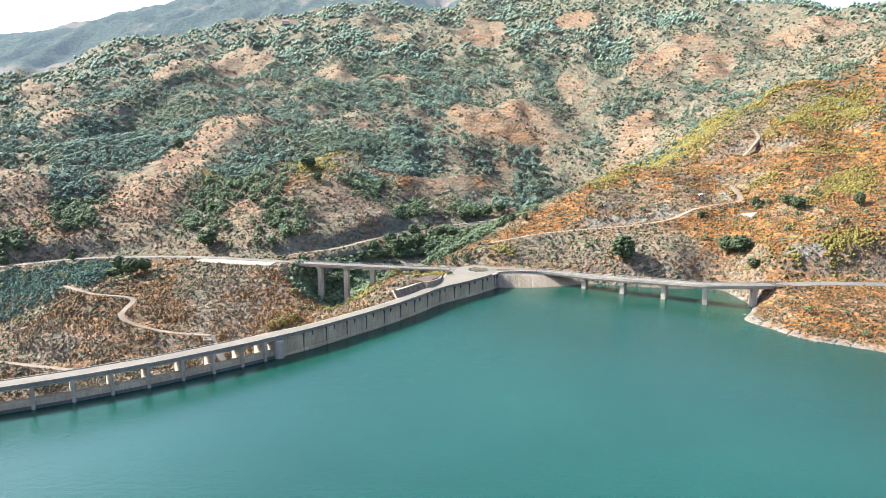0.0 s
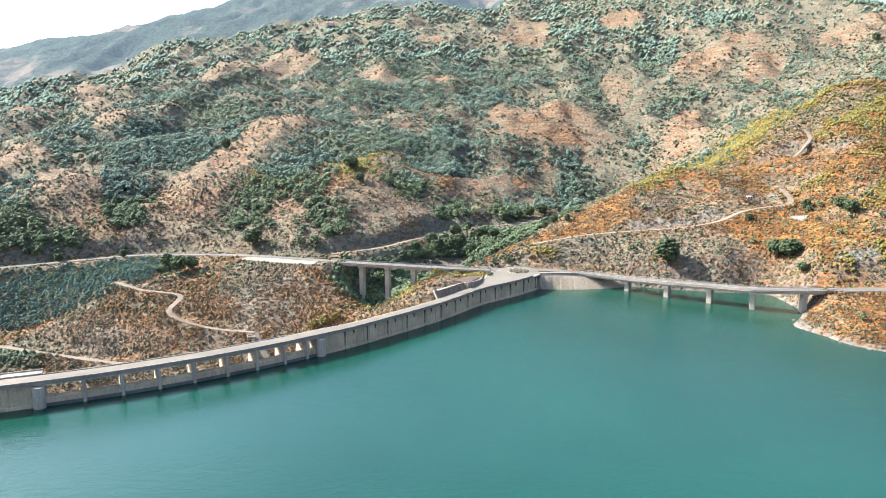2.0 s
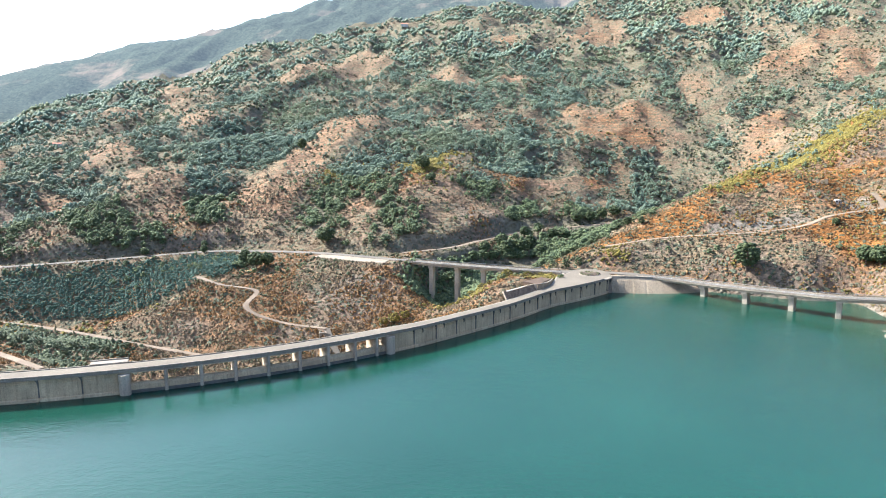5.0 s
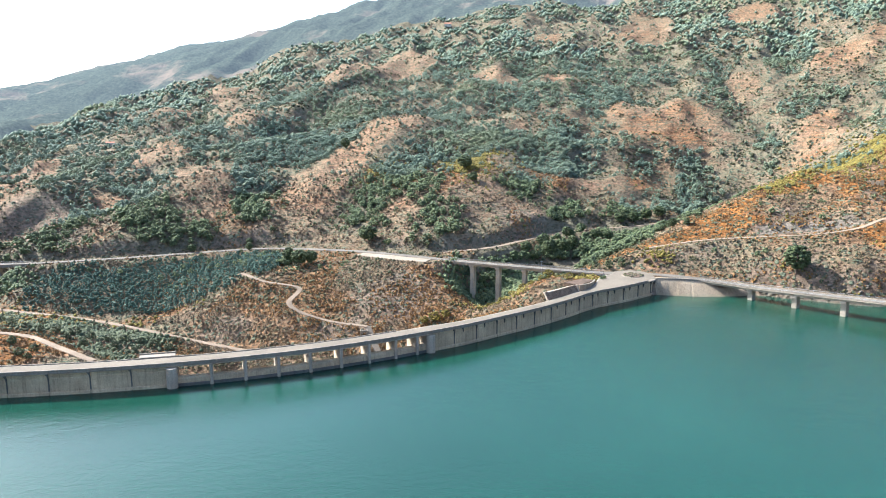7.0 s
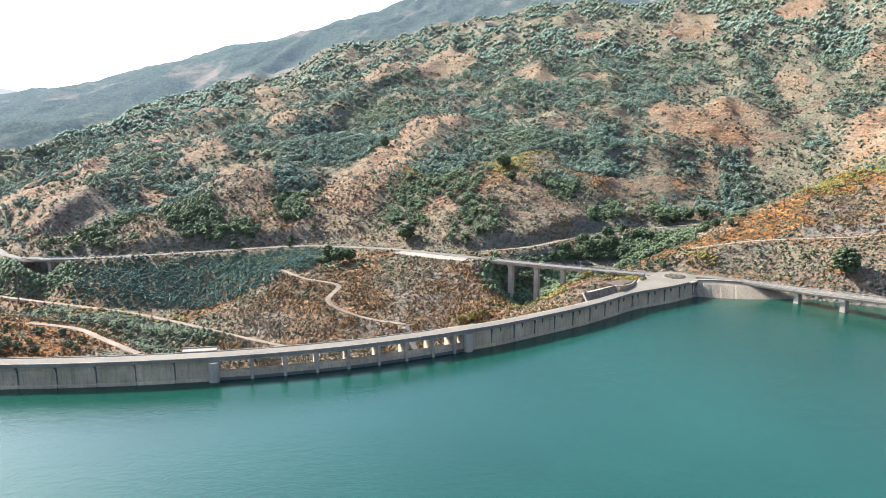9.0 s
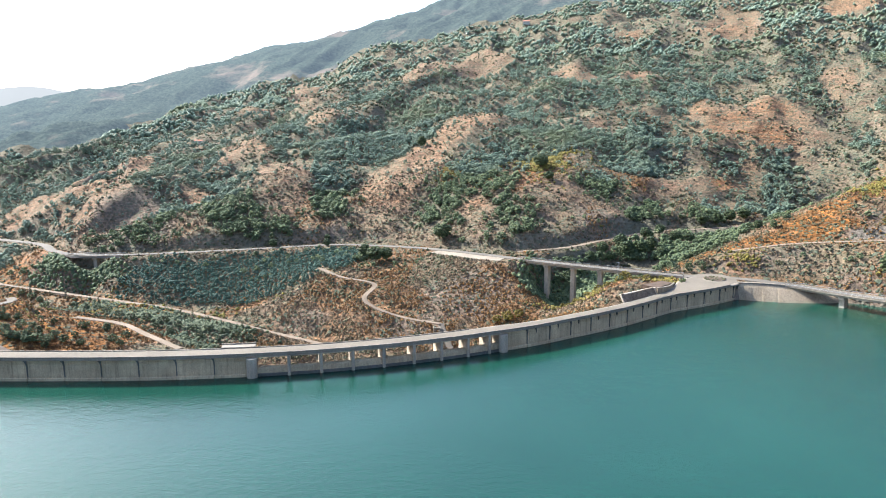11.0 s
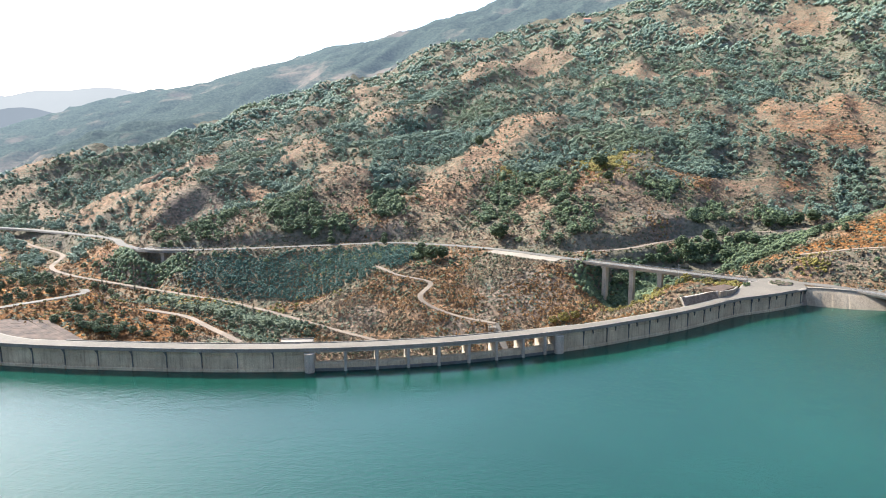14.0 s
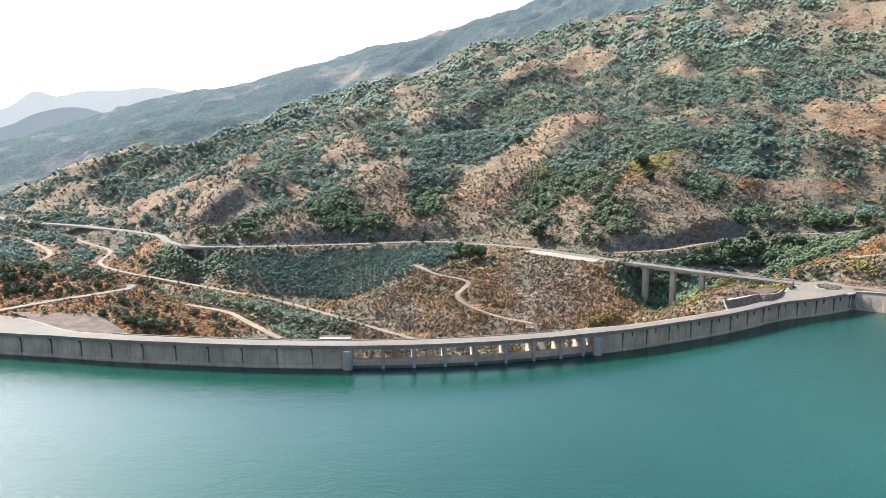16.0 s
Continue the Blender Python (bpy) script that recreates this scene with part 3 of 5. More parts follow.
GREY = [(87, 450, 26, 13, 159), (55, 453, 28, 12, -178), (125, 504, 36, 13, -155), (131, 439, 33, 12, 173), (217, 507, 27, 10, 126), (160, 480, 20, 10, 150)]
YELLOW += [(254, 448, 27, 15, -156), (251, 494, 33, 9, -164), (271, 556, 28, 14, -156), (331, 596, 43, 15, -144), (228, 391, 16, 7, 167), (207, 387, 15, 7, 171), (206, 508, 15, 10, 156), (-268, 372, 30, 9, 35), (40, 452, 16, 8, 40), (-8, 416, 20, 8, 0), (-55, 410, 18, 10, 30), (-35, 395, 14, 10, 30)]
POPLARS = [(-303, 333, 22, 24, 42), (-254, 337, 21, 18, 37), (-357, 348, 21, 26, 46), (-277, 334, 22, 18, 40), (-250, 300, 20, 16, 40)]
TERRACED = [(-319, 529, 25, 62, 31), (-569, 1031, 45, 136, 29), (61, 800, 74, 64, -4), (26, 698, 67, 50, -2), (-87, 555, 41, 60, 9), (324, 953, 73, 88, -19), (381, 991, 94, 66, -21), (317, 887, 45, 64, -20), (499, 969, 97, 112, -27), (-323, 522, 30, 62, 32), (-442, 626, 28, 60, 35)]


def masks(x, y, z, slope=None):
    """Shares of forest, dry grass and bare rock at each place."""
    r = np.hypot(x, y)
    n1, n2 = fbm(x, y, 150, 5, 4), fbm(x, y, 45, 8, 3)
    bare = patches(x, y, [(p[0], p[1], p[2] * 0.94, p[3] * 0.94, p[4]) for p in BARE])
    wood = patches(x, y, WOODS, 0.45)
    gully = (1 - step01(spurs(x, y), 0.05, 0.55)) * step01(n1, 0.35, 0.55)
    upper = step01(r + 0.9 * np.maximum(-x, 0) - 200 * step01(x, 100, 300), 900, 1350)
    thicket = step01(0.5 * n1 + 0.5 * n2, 0.40, 0.58)
    forest = np.maximum(wood * (0.55 + 0.9 * step01(n2, 0.25, 0.6)), np.maximum(0.55 * gully, (0.22 + 0.5 * upper) * thicket * (0.3 + 0.7 * step01(r, 560, 700)) + 0.04 + 0.12 * upper))
    forest *= 1 - 0.95 * bare
    crest = 430 + 11.5 * np.degrees(np.arctan2(np.maximum(x, 0), np.maximum(y, 1)))
    east = step01(x - 0.25 * (y - 450), -10, 60) * (1 - step01(r, crest, crest + 60))
    forest *= 1 - 0.92 * east
    forest *= step01(r + 120 * step01(y, 450, 462) * step01(x, -140, -60) * (1 - step01(x, 0, 40)), 440, 540)
    yellow = patches(x, y, YELLOW)
    dry = np.clip(0.14 + 0.10 * (1 - step01(r, 470, 600)) + (0.36 + 0.44 * step01(n2, 0.35, 0.6)) * east + 0.42 * step01(n2, 0.42, 0.62) * (1 - step01(r, 600, 1100)), 0, 1)
    west = step01(-x, 215, 240) * step01(330 - y, 0, 30)
    valley = 0.95 * step01(-x, 150, 260) * (1 - step01(y + 0.25 * (x + 400), 375, 425)) * step01(n2, 0.2, 0.5)
    dry = dry + 0.4 * bare * step01(x, -190, -60) * step01(n2, 0.3, 0.6)
    dry = np.clip(np.maximum(dry, np.maximum(west, valley)) + 0.5 * yellow, 0, 1)
    rock = 0.55 * patches(x, y, ROCKY) * step01(n2, 0.25, 0.5)
    rock = np.maximum(rock, patches(x, y, CUTTING, 0.25))
    dry = dry * (1 - 0.5 * patches(x, y, GREY))
    dry = np.maximum(dry, patches(x, y, ORANGE, 0.25))
    if slope is not None:
        rock = np.maximum(rock, step01(slope, 0.75, 1.2) * 0.6 * (1 - patches(x, y, GROVE)))
    return np.clip(forest, 0, 1), dry, rock


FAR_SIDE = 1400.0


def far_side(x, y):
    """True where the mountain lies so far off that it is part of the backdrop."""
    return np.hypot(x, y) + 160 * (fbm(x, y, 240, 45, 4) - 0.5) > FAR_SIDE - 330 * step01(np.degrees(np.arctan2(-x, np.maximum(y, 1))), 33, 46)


def build_ground():
    xs = axis(-4700, -420, 330, 3600, 4.3, 1.0105, 1.0105)
    ys = axis(-2200, 170, 640, 4700, 4.2, 1.0105, 1.06)
    gx, gy = np.meshgrid(xs, ys)
    x, y = gx.ravel(), gy.ravel()
    z = height(x, y)
    # the dam's foot stands in the ground
    nx, ny = len(xs), len(ys)
    i = np.arange(nx * ny).reshape(ny, nx)
    faces = np.stack([i[:-1, :-1], i[:-1, 1:], i[1:, 1:], i[1:, :-1]], -1).reshape(-1, 4)
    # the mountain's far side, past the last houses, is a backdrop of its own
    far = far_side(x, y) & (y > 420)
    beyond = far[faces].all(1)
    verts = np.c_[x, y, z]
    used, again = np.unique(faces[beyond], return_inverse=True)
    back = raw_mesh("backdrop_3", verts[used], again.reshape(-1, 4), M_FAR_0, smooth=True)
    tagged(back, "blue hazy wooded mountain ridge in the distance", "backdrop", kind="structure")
    ob = raw_mesh("ground", verts, faces[~beyond], M_GROUND, smooth=True)
    zz = z.reshape(ny, nx)
    slope = np.hypot(np.gradient(zz, xs, axis=1), np.gradient(zz, ys, axis=0)).ravel()
    forest, dry, rock = masks(x, y, z, slope)
    forest = np.maximum(forest, 0.85 * patches(x, y, GROVE, 0.2))
    shore = (1 - step01(z + 1.5 * (fbm(x, y, 14, 77, 3) - 0.5), 0.9, 1.9)) * step01(x - 0.3 * (y - 420), 20, 50)
    terrace = np.maximum(patches(x, y, TERRACED), 0.55 * patches(x, y, BARE) * step01(np.hypot(x, y), 500, 700))
    bare = patches(x, y, BARE) * step01(np.hypot(x, y), 480, 560)
    for name, values in (("bare", bare), ("forest", forest), ("dry", dry), ("rock", rock), ("shore", shore), ("terrace", terrace)):
        ob.data.attributes.new(name, "FLOAT", "POINT").data.foreach_set("value", values.astype(np.float32))
    return tagged(ob, "dry Mediterranean mountainside with scrub, rock and terraces", "ground", kind="structure")


ground = build_ground()


def dam_point(deg, out=0.0, z=0.0):
    """A place on the dam: degrees round its circle and metres out from its upstream face."""
    a, r = radians(deg), dam_radius(deg) + out
    return Vector((DAM_C[0] + r * math.cos(a), DAM_C[1] + r * math.sin(a), z))


def build_water():
    bm = bmesh.new()
    arc = [dam_point(d, -1.0) for d in np.linspace(-95, -26.3, 80)]
    rim = [(p.x, p.y) for p in arc] + [(40, 440), (330, 480), (900, 300), (900, -1200), (-1200, -1200), (-1200, 150), (-430, 150)]
    bm.faces.new([bm.verts.new((a, b, 0)) for a, b in rim])
    bmesh.ops.triangulate(bm, faces=bm.faces[:])
    return tagged(finish("water", bm, M_WATER), "calm teal reservoir water with fine ripples", "water", kind="structure")


build_water()


def build_road(name, line, width, mat, label, lift=0.0):
    d = np.gradient(line[:, :2], axis=0)
    side = np.c_[d[:, 1], -d[:, 0]] / np.linalg.norm(d, axis=1)[:, None]
    path = [((x, y, z + lift), (sx, sy, 0)) for (x, y, z), (sx, sy) in zip(line, side)]
    bm = sweep(path, [(-width / 2, 0.0), (0, 0.06), (width / 2, 0.0), (width / 2 + 0.6, -1.4), (-width / 2 - 0.6, -1.4)])
    return tagged(finish(name, bm, mat), label, "road", kind="structure")


LOOK = {"main_road": (M_ASPHALT, "grey asphalt mountain road along the hillside"), "east_road": (M_ASPHALT, "grey asphalt road on the hillside above the shore"),
        "west_track": (M_CREST, "pale concrete road climbing from the dam"), "lay_by": (M_PAD, "pale paved lay-by beside the road"),
        "link_road": (M_ASPHALT, "grey asphalt road joining the two viaducts"), "ramp_track": (M_CREST, "pale concrete service ramp below the dam")}
for n, line, width, _ in ROADS:
    mat, label = LOOK.get(n, (M_DIRT, "pale unpaved gravel track on the hillside"))
    build_road("road_" + n.replace("_road", "").replace("_track", ""), line, width, mat, label)


def build_ridge(name, pts, mat, label):
    """A far mountain chain: a crest line with its slopes."""
    line = smooth_line(pts, 35)
    line[:, 2] += 26 * (fbm(line[:, 0], line[:, 1], 400, 21, 4) - 0.5)
    d = np.gradient(line[:, :2], axis=0)
    side = np.c_[d[:, 1], -d[:, 0]] / np.linalg.norm(d, axis=1)[:, None]
    bm = bmesh.new()
    rows = []
    for k, (off, drop) in enumerate(((-350, 1.0), (-180, 0.45), (0, 0.0), (180, 0.5), (350, 1.0))):
        rows.append([bm.verts.new((p[0] + s[0] * off, p[1] + s[1] * off, p[2] * (1 - drop) - 150 * drop)) for p, s in zip(line, side)])
    for a, b in zip(rows, rows[1:]):
        for i in range(len(a) - 1):
            bm.faces.new((a[i], a[i + 1], b[i + 1], b[i]))
    bmesh.ops.recalc_face_normals(bm, faces=bm.faces[:])
    return tagged(finish(name, bm, mat, smooth=True), label, "backdrop", kind="structure")


FAR_A = [(-2900, 1150, 30), (-2650, 1405, 72), (-2509, 1551, 91), (-2409, 1614, 140), (-2296, 1687, 162), (-2182, 1754, 131), (-2025, 1859, 61), (-1800, 2050, 20)]
FAR_B = [(-3950, 1500, 60), (-3828, 1957, 90), (-3695, 2294, 176), (-3608, 2429, 274), (-3550, 2513, 247), (-3486, 2601, 273), (-3344, 2702, 286), (-3187, 2811, 311), (-3004, 2934, 271), (-2733, 3122, 199), (-2300, 3500, 150)]
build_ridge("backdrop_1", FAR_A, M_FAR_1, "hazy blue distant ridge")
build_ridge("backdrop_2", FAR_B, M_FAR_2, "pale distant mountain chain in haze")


# ---------------------------------------------------------------- the dam
CREST, DECK_W = 9.0, 8.0
L_TOWER, R_TOWER = -61.0, -47.6


def arc_path(a0, a1, z=0.0, step=0.35):
    n = max(2, int(abs(a1 - a0) / step) + 1)
    return [(dam_point(a, 0, z), (math.cos(radians(a)), math.sin(radians(a)), 0)) for a in np.linspace(a0, a1, n)]


def deck_width(a):
    """The crest widens into a turning place at its right end, and into a forecourt at its left."""
    return DECK_W - 1.5 * step01(a, -48, -44) + 19.5 * step01(a, -33, -27) + 14 * step01(-a, 76, 82)


def build_dam():
    dam = thing("dam", "curved concrete gravity dam with a spillway under its crest road", "dam", kind="")
    left = list(np.arange(L_TOWER - 1.8, -94, -1.8))
    joints_l = [L_TOWER] + left
    joints_r = list(np.arange(R_TOWER, -26.4, 1.62)) + [-26.3]
    for joints in (joints_l, joints_r):
        for a, b in zip(joints, joints[1:]):
            lo, hi = min(a, b), max(a, b)
            part("wall_block", sweep(arc_path(lo + 0.012, hi - 0.012), [(0, -25), (0, CREST - 0.8), (-4, CREST - 0.8), (-30, -60), (-6, -60)]), M_FACE, dam)
            part("string_course", sweep(arc_path(lo + 0.02, hi - 0.02), [(-0.3, 6.9), (0.12, 6.9), (0.16, 7.0), (0.12, 7.12), (-0.3, 7.12)]), M_FACE, dam)
            part("panel", sweep(arc_path(lo + 0.16, hi - 0.16), [(-0.3, 1.9), (0.1, 1.9), (0.14, 2.0), (0.14, 6.2), (0.1, 6.3), (-0.3, 6.3)]), M_FACE, dam)
            # a shallow ledge near the water
            part("ledge", sweep(arc_path(lo + 0.02, hi - 0.02), [(-0.5, -3), (0.5, -3), (0.5, 1.0), (0.35, 1.15), (-0.5, 1.15)]), M_FACE, dam)
        for a in joints[1:-1]:
            p = dam_point(a)
            m = Matrix.Translation(p) @ Matrix.Rotation(radians(a), 4, "Z")
            bm = bmesh.new()
            # a slim hooked bracket over each joint, and a short one halfway; dark colour and hook imitate the cornice's
            # shadow
            for name, low, half, turn in (("joint_bracket", 1.4, 0.21, 0.0), ("short_bracket", 5.9, 0.13, 0.62))[:2 if joints is joints_r else 1]:
                p = dam_point(a + turn)
                m = Matrix.Translation(p) @ Matrix.Rotation(radians(a + turn), 4, "Z")
                bm = bmesh.new()
                prof = [(low, 0.0, 1.0), (5.6, 0.0, 1.0), (6.9, -0.05, 1.1), (7.6, -0.25, 1.5), (8.15, -0.5, 2.0)]
                prof = [q for q in prof if q[0] >= low]
                rings = []
                for w, slide, wide in prof:
                    out = 0.28 + max(0, w - 6) * 0.3
                    rings.append([bm.verts.new(m @ Vector((u, slide + s * half * wide, w))) for u, s in ((-0.3, -1), (out, -1), (out, 1), (-0.3, 1))])
                for r0, r1 in zip(rings, rings[1:]):
                    for i in range(4):
                        bm.faces.new((r0[i], r0[(i + 1) % 4], r1[(i + 1) % 4], r1[i]))
                bm.faces.new(rings[0][::-1])
                bm.faces.new(rings[-1])
                bmesh.ops.recalc_face_normals(bm, faces=bm.faces[:])
                part(name, bm, M_DARK, dam, "bracket over a joint, darkened to imitate cornice shadow")
    # crest slab, its overhanging edge and the kerbs, along the whole dam
    n = 200
    angs = np.linspace(-95, -26.0, n)
    bm = bmesh.new()
    ring = []
    for a in angs:
        w = deck_width(a)
        p = lambda out, z: bm.verts.new(dam_point(a, out, z))
        ring.append([p(1.0, CREST - 0.8), p(1.0, CREST - 0.25), p(0.7, CREST - 0.05), p(-w, CREST - 0.05), p(-w - 0.5, CREST - 0.3), p(-w - 0.5, CREST - 0.8)])
    for r0, r1 in zip(ring, ring[1:]):
        for i in range(6):
            bm.faces.new((r0[i], r0[(i + 1) % 6], r1[(i + 1) % 6], r1[i]))
    bm.faces.new(ring[0])
    bm.faces.new(ring[-1][::-1])
    bmesh.ops.recalc_face_normals(bm, faces=bm.faces[:])
    part("crest_slab", bm, M_PALE, dam)
    bm = bmesh.new()
    ring = [[bm.verts.new(dam_point(a, out, z)) for out, z in ((-1.3, CREST + 0.02), (-3.6, CREST + 0.06), (-deck_width(a) + 0.9, CREST + 0.02))] for a in angs]
    for r0, r1 in zip(ring, ring[1:]):
        for i in range(2):
            bm.faces.new((r0[i], r0[i + 1], r1[i + 1], r1[i]))
    bmesh.ops.recalc_face_normals(bm, faces=bm.faces[:])
    part("roadway", bm, M_CREST, dam, "pale worn crest roadway")
    for lo, hi in zip(angs[:-1:4], angs[4::4]):
        part("parapet", sweep(arc_path(lo, hi - 0.01), [(0.35, CREST - 0.1), (0.95, CREST - 0.1), (0.95, CREST + 0.55), (0.85, CREST + 0.65), (0.45, CREST + 0.65), (0.35, CREST + 0.55)]), M_PALE, dam)
        if hi < -48 and lo > -75:
            part("kerb", sweep(arc_path(lo, hi - 0.01), [(-DECK_W - 0.3, CREST - 0.1), (-DECK_W + 0.1, CREST - 0.1), (-DECK_W + 0.1, CREST + 0.3), (-DECK_W - 0.3, CREST + 0.3)]), M_PALE, dam)
    # the rounded head of the turning place
    bm = bmesh.new()
    rim = [dam_point(-26.0, 0.9), Vector((33.4, 425, 0)), Vector((32.4, 431, 0)), Vector((30, 436.5, 0)), Vector((26, 440.5, 0)), Vector((20, 442, 0)), Vector((14, 439, 0)), Vector((9, 433.5, 0)), dam_point(-26.0, -deck_width(-26.0))]
    up = [bm.verts.new((q.x, q.y, CREST + 0.03)) for q in rim]
    dn = [bm.verts.new((q.x, q.y, CREST - 0.9)) for q in rim]
    bm.faces.new(up)
    bm.faces.new(dn[::-1])
    for k in range(len(rim)):
        j = (k + 1) % len(rim)
        bm.faces.new((up[k], dn[k], dn[j], up[j]))
    bmesh.ops.recalc_face_normals(bm, faces=bm.faces[:])
    part("turning_head", bm, M_CREST, dam, "pale worn turning place")
    # towers at both ends of the spillway
    for a, s in ((L_TOWER, 1), (R_TOWER, -1)):
        m = Matrix.Translation(dam_point(a)) @ Matrix.Rotation(radians(a), 4, "Z")
        bm = bmesh.new()
        r = bmesh.ops.create_cone(bm, cap_ends=True, segments=20, radius1=2.0, radius2=2.0, depth=30)
        bmesh.ops.transform(bm, matrix=m @ Matrix.Translation((0.9, 0, -7.4)), verts=r["verts"])
        add_box(bm, (-5.5, -2.0, -22), (0.9, 2.0, 7.55), m)
        part("tower", bm, M_PIER, dam, "rounded concrete nose pier")
    # spillway: a low weir, piers with rounded noses, and the beam that carries the road
    posts = [-59.21, -57.62, -56.03, -54.44, -52.83, -51.3, -49.76, -48.45]
    edges = [L_TOWER] + posts + [R_TOWER]
    for a, b in zip(edges, edges[1:]):
        part("weir", sweep(arc_path(a + 0.02, b - 0.02), [(0, -25), (0, 2.7), (-0.6, 3.3), (-2.2, 3.45), (-4.5, 2.5), (-9, -4), (-22, -28), (-34, -58), (-5, -60)]), M_FACE, dam)
        part("ledge", sweep(arc_path(a + 0.05, b - 0.05), [(-0.5, -3), (0.6, -3), (0.6, 0.9), (0.4, 1.05), (-0.5, 1.05)]), M_DARK, dam)
        part("beam", sweep(arc_path(a + 0.02, b - 0.02), [(0.75, CREST - 1.25), (0.75, CREST - 0.8), (-0.6, CREST - 0.8), (-0.6, CREST - 1.25)]), M_PIER, dam)
        part("rear_beam", sweep(arc_path(a + 0.02, b - 0.02), [(-DECK_W + 0.6, CREST - 1.25), (-DECK_W + 0.6, CREST - 0.8), (-DECK_W - 0.3, CREST - 0.8), (-DECK_W - 0.3, CREST - 1.25)]), M_PIER, dam)
    for a in posts:
        m = Matrix.Translation(dam_point(a)) @ Matrix.Rotation(radians(a), 4, "Z")
        bm = bmesh.new()
        r = bmesh.ops.create_cone(bm, cap_ends=True, segments=14, radius1=0.65, radius2=0.65, depth=14)
        bmesh.ops.transform(bm, matrix=m @ Matrix.Translation((0.7, 0, CREST - 0.8 - 7)), verts=r["verts"])
        add_box(bm, (-8.2, -0.65, -12), (0.7, 0.65, CREST - 0.81), m)
        part("pier", bm, M_PIER, dam, "slim concrete spillway pier")
    return dam


build_dam()


# ---------------------------------------------------------------- viaducts
def build_viaduct(name, label, line, width, piers, feet, slab=1.1):
    """A road bridge: deck, kerbs, girders, and piers with crossheads at the given shares of its length."""
    ob = thing(name, label, "bridge")
    line = np.array(line, float)
    d = np.gradient(line[:, :2], axis=0)
    side = np.c_[d[:, 1], -d[:, 0]] / np.linalg.norm(d, axis=1)[:, None]
    path = [(p, (s[0], s[1], 0)) for p, s in zip(line, side)]
    h = width / 2
    part("deck", sweep(path, [(-h, -0.45), (-h, 0), (h, 0), (h, -0.45), (h - 1.2, -0.6), (-h + 1.2, -0.6)]), M_PIER, ob)
    part("roadway", sweep(path, [(-h + 0.9, 0.0), (-h + 0.9, 0.04), (h - 0.9, 0.04), (h - 0.9, 0.0)]), M_ASPHALT, ob, "grey asphalt surface")
    for k in (-h + 1.6, -h / 3, h / 3, h - 1.6):
        part("girder", sweep(path, [(k - 0.4, -0.6), (k + 0.4, -0.6), (k + 0.4, -0.6 - slab), (k - 0.4, -0.6 - slab)]), M_PIER, ob)
    for s in (-1, 1):
        part("kerb", sweep(path, [(s * h, -0.05), (s * h, 0.42), (s * (h - 0.45), 0.42), (s * (h - 0.45), -0.05)]), M_PALE, ob)
        part("rail", sweep(path, [(s * (h - 0.1), 0.95), (s * (h - 0.1), 1.1), (s * (h - 0.2), 1.1), (s * (h - 0.2), 0.95)]), M_METAL, ob, "galvanised handrail")
        for i in range(0, len(path), 2):
            c, sd = Vector(path[i][0]), Vector(path[i][1])
            q = c + sd * (s * (h - 0.15))
            part("rail_post", box((q.x - 0.06, q.y - 0.06, q.z + 0.4), (q.x + 0.06, q.y + 0.06, q.z + 1.1)), M_METAL, ob)
    for i in (0, -1):
        c, s = line[i], side[i]
        m = Matrix.Translation((c[0], c[1], c[2])) @ Matrix.Rotation(math.atan2(s[1], s[0]), 4, "Z")
        part("abutment", box((-h + 0.2, -2.2, -9), (h - 0.2, 2.2, -0.62), m, 0.1), M_PIER, ob)
    for (px, py), foot in zip(piers, feet):
        i = int(np.argmin(np.hypot(line[:, 0] - px, line[:, 1] - py)))
        c, s = line[i], side[i]
        m = Matrix.Translation((c[0], c[1], 0)) @ Matrix.Rotation(math.atan2(s[1], s[0]), 4, "Z")
        top = c[2] - 0.6 - slab
        bm = box((-h * 0.5, -1.35, foot), (h * 0.5, 1.35, top - 1.1), m, 0.12)
        pier = part("pier", bm, M_PIER, ob)
        part("crosshead", box((-h + 0.8, -1.5, top - 1.1), (h - 0.8, 1.5, top), m, 0.1), M_PIER, pier)
    return ob


def bridge_line(pts, step=3.0):
    return smooth_line(pts, step)


EAST_BRIDGE = bridge_line([(58, 431, 7.6), (70, 426, 7.5), (86, 416.5, 7.5), (105.5, 402, 8.6), (125.5, 389, 9.7), (144, 376.5, 10.9), (168, 371, 11.9), (186, 371, 12.4)])
build_viaduct("viaduct", "concrete road viaduct on square piers over the inlet", EAST_BRIDGE, 9.0,
              [(86, 416.5), (105.5, 402), (125.5, 389), (144, 376.5), (168, 371)], [-22, -25, -22, -18, -4])
WEST_BRIDGE = bridge_line([(-101, 446, 10.4), (-78, 440, 10.3), (-61, 437, 10.1), (-44, 434, 9.9), (-27, 431.5, 9.7), (-8, 429, 9.5), (4, 428, 9.3)])
build_viaduct("viaduct", "concrete road viaduct on tall piers over a wooded gully", WEST_BRIDGE, 8.6,
              [(-78, 440), (-61, 437), (-44, 434), (-27, 431.5)], [-20, -22, -14, -6])


# ---------------------------------------------------------------- growth
ICO_V, ICO_F = None, None
bm = bmesh.new()
bmesh.ops.create_icosphere(bm, subdivisions=1, radius=1.0)
bm.verts.ensure_lookup_table()
ICO_V = np.array([v.co[:] for v in bm.verts])
ICO_F = np.array([[v.index for v in f.verts] for f in bm.faces])
bm.free()


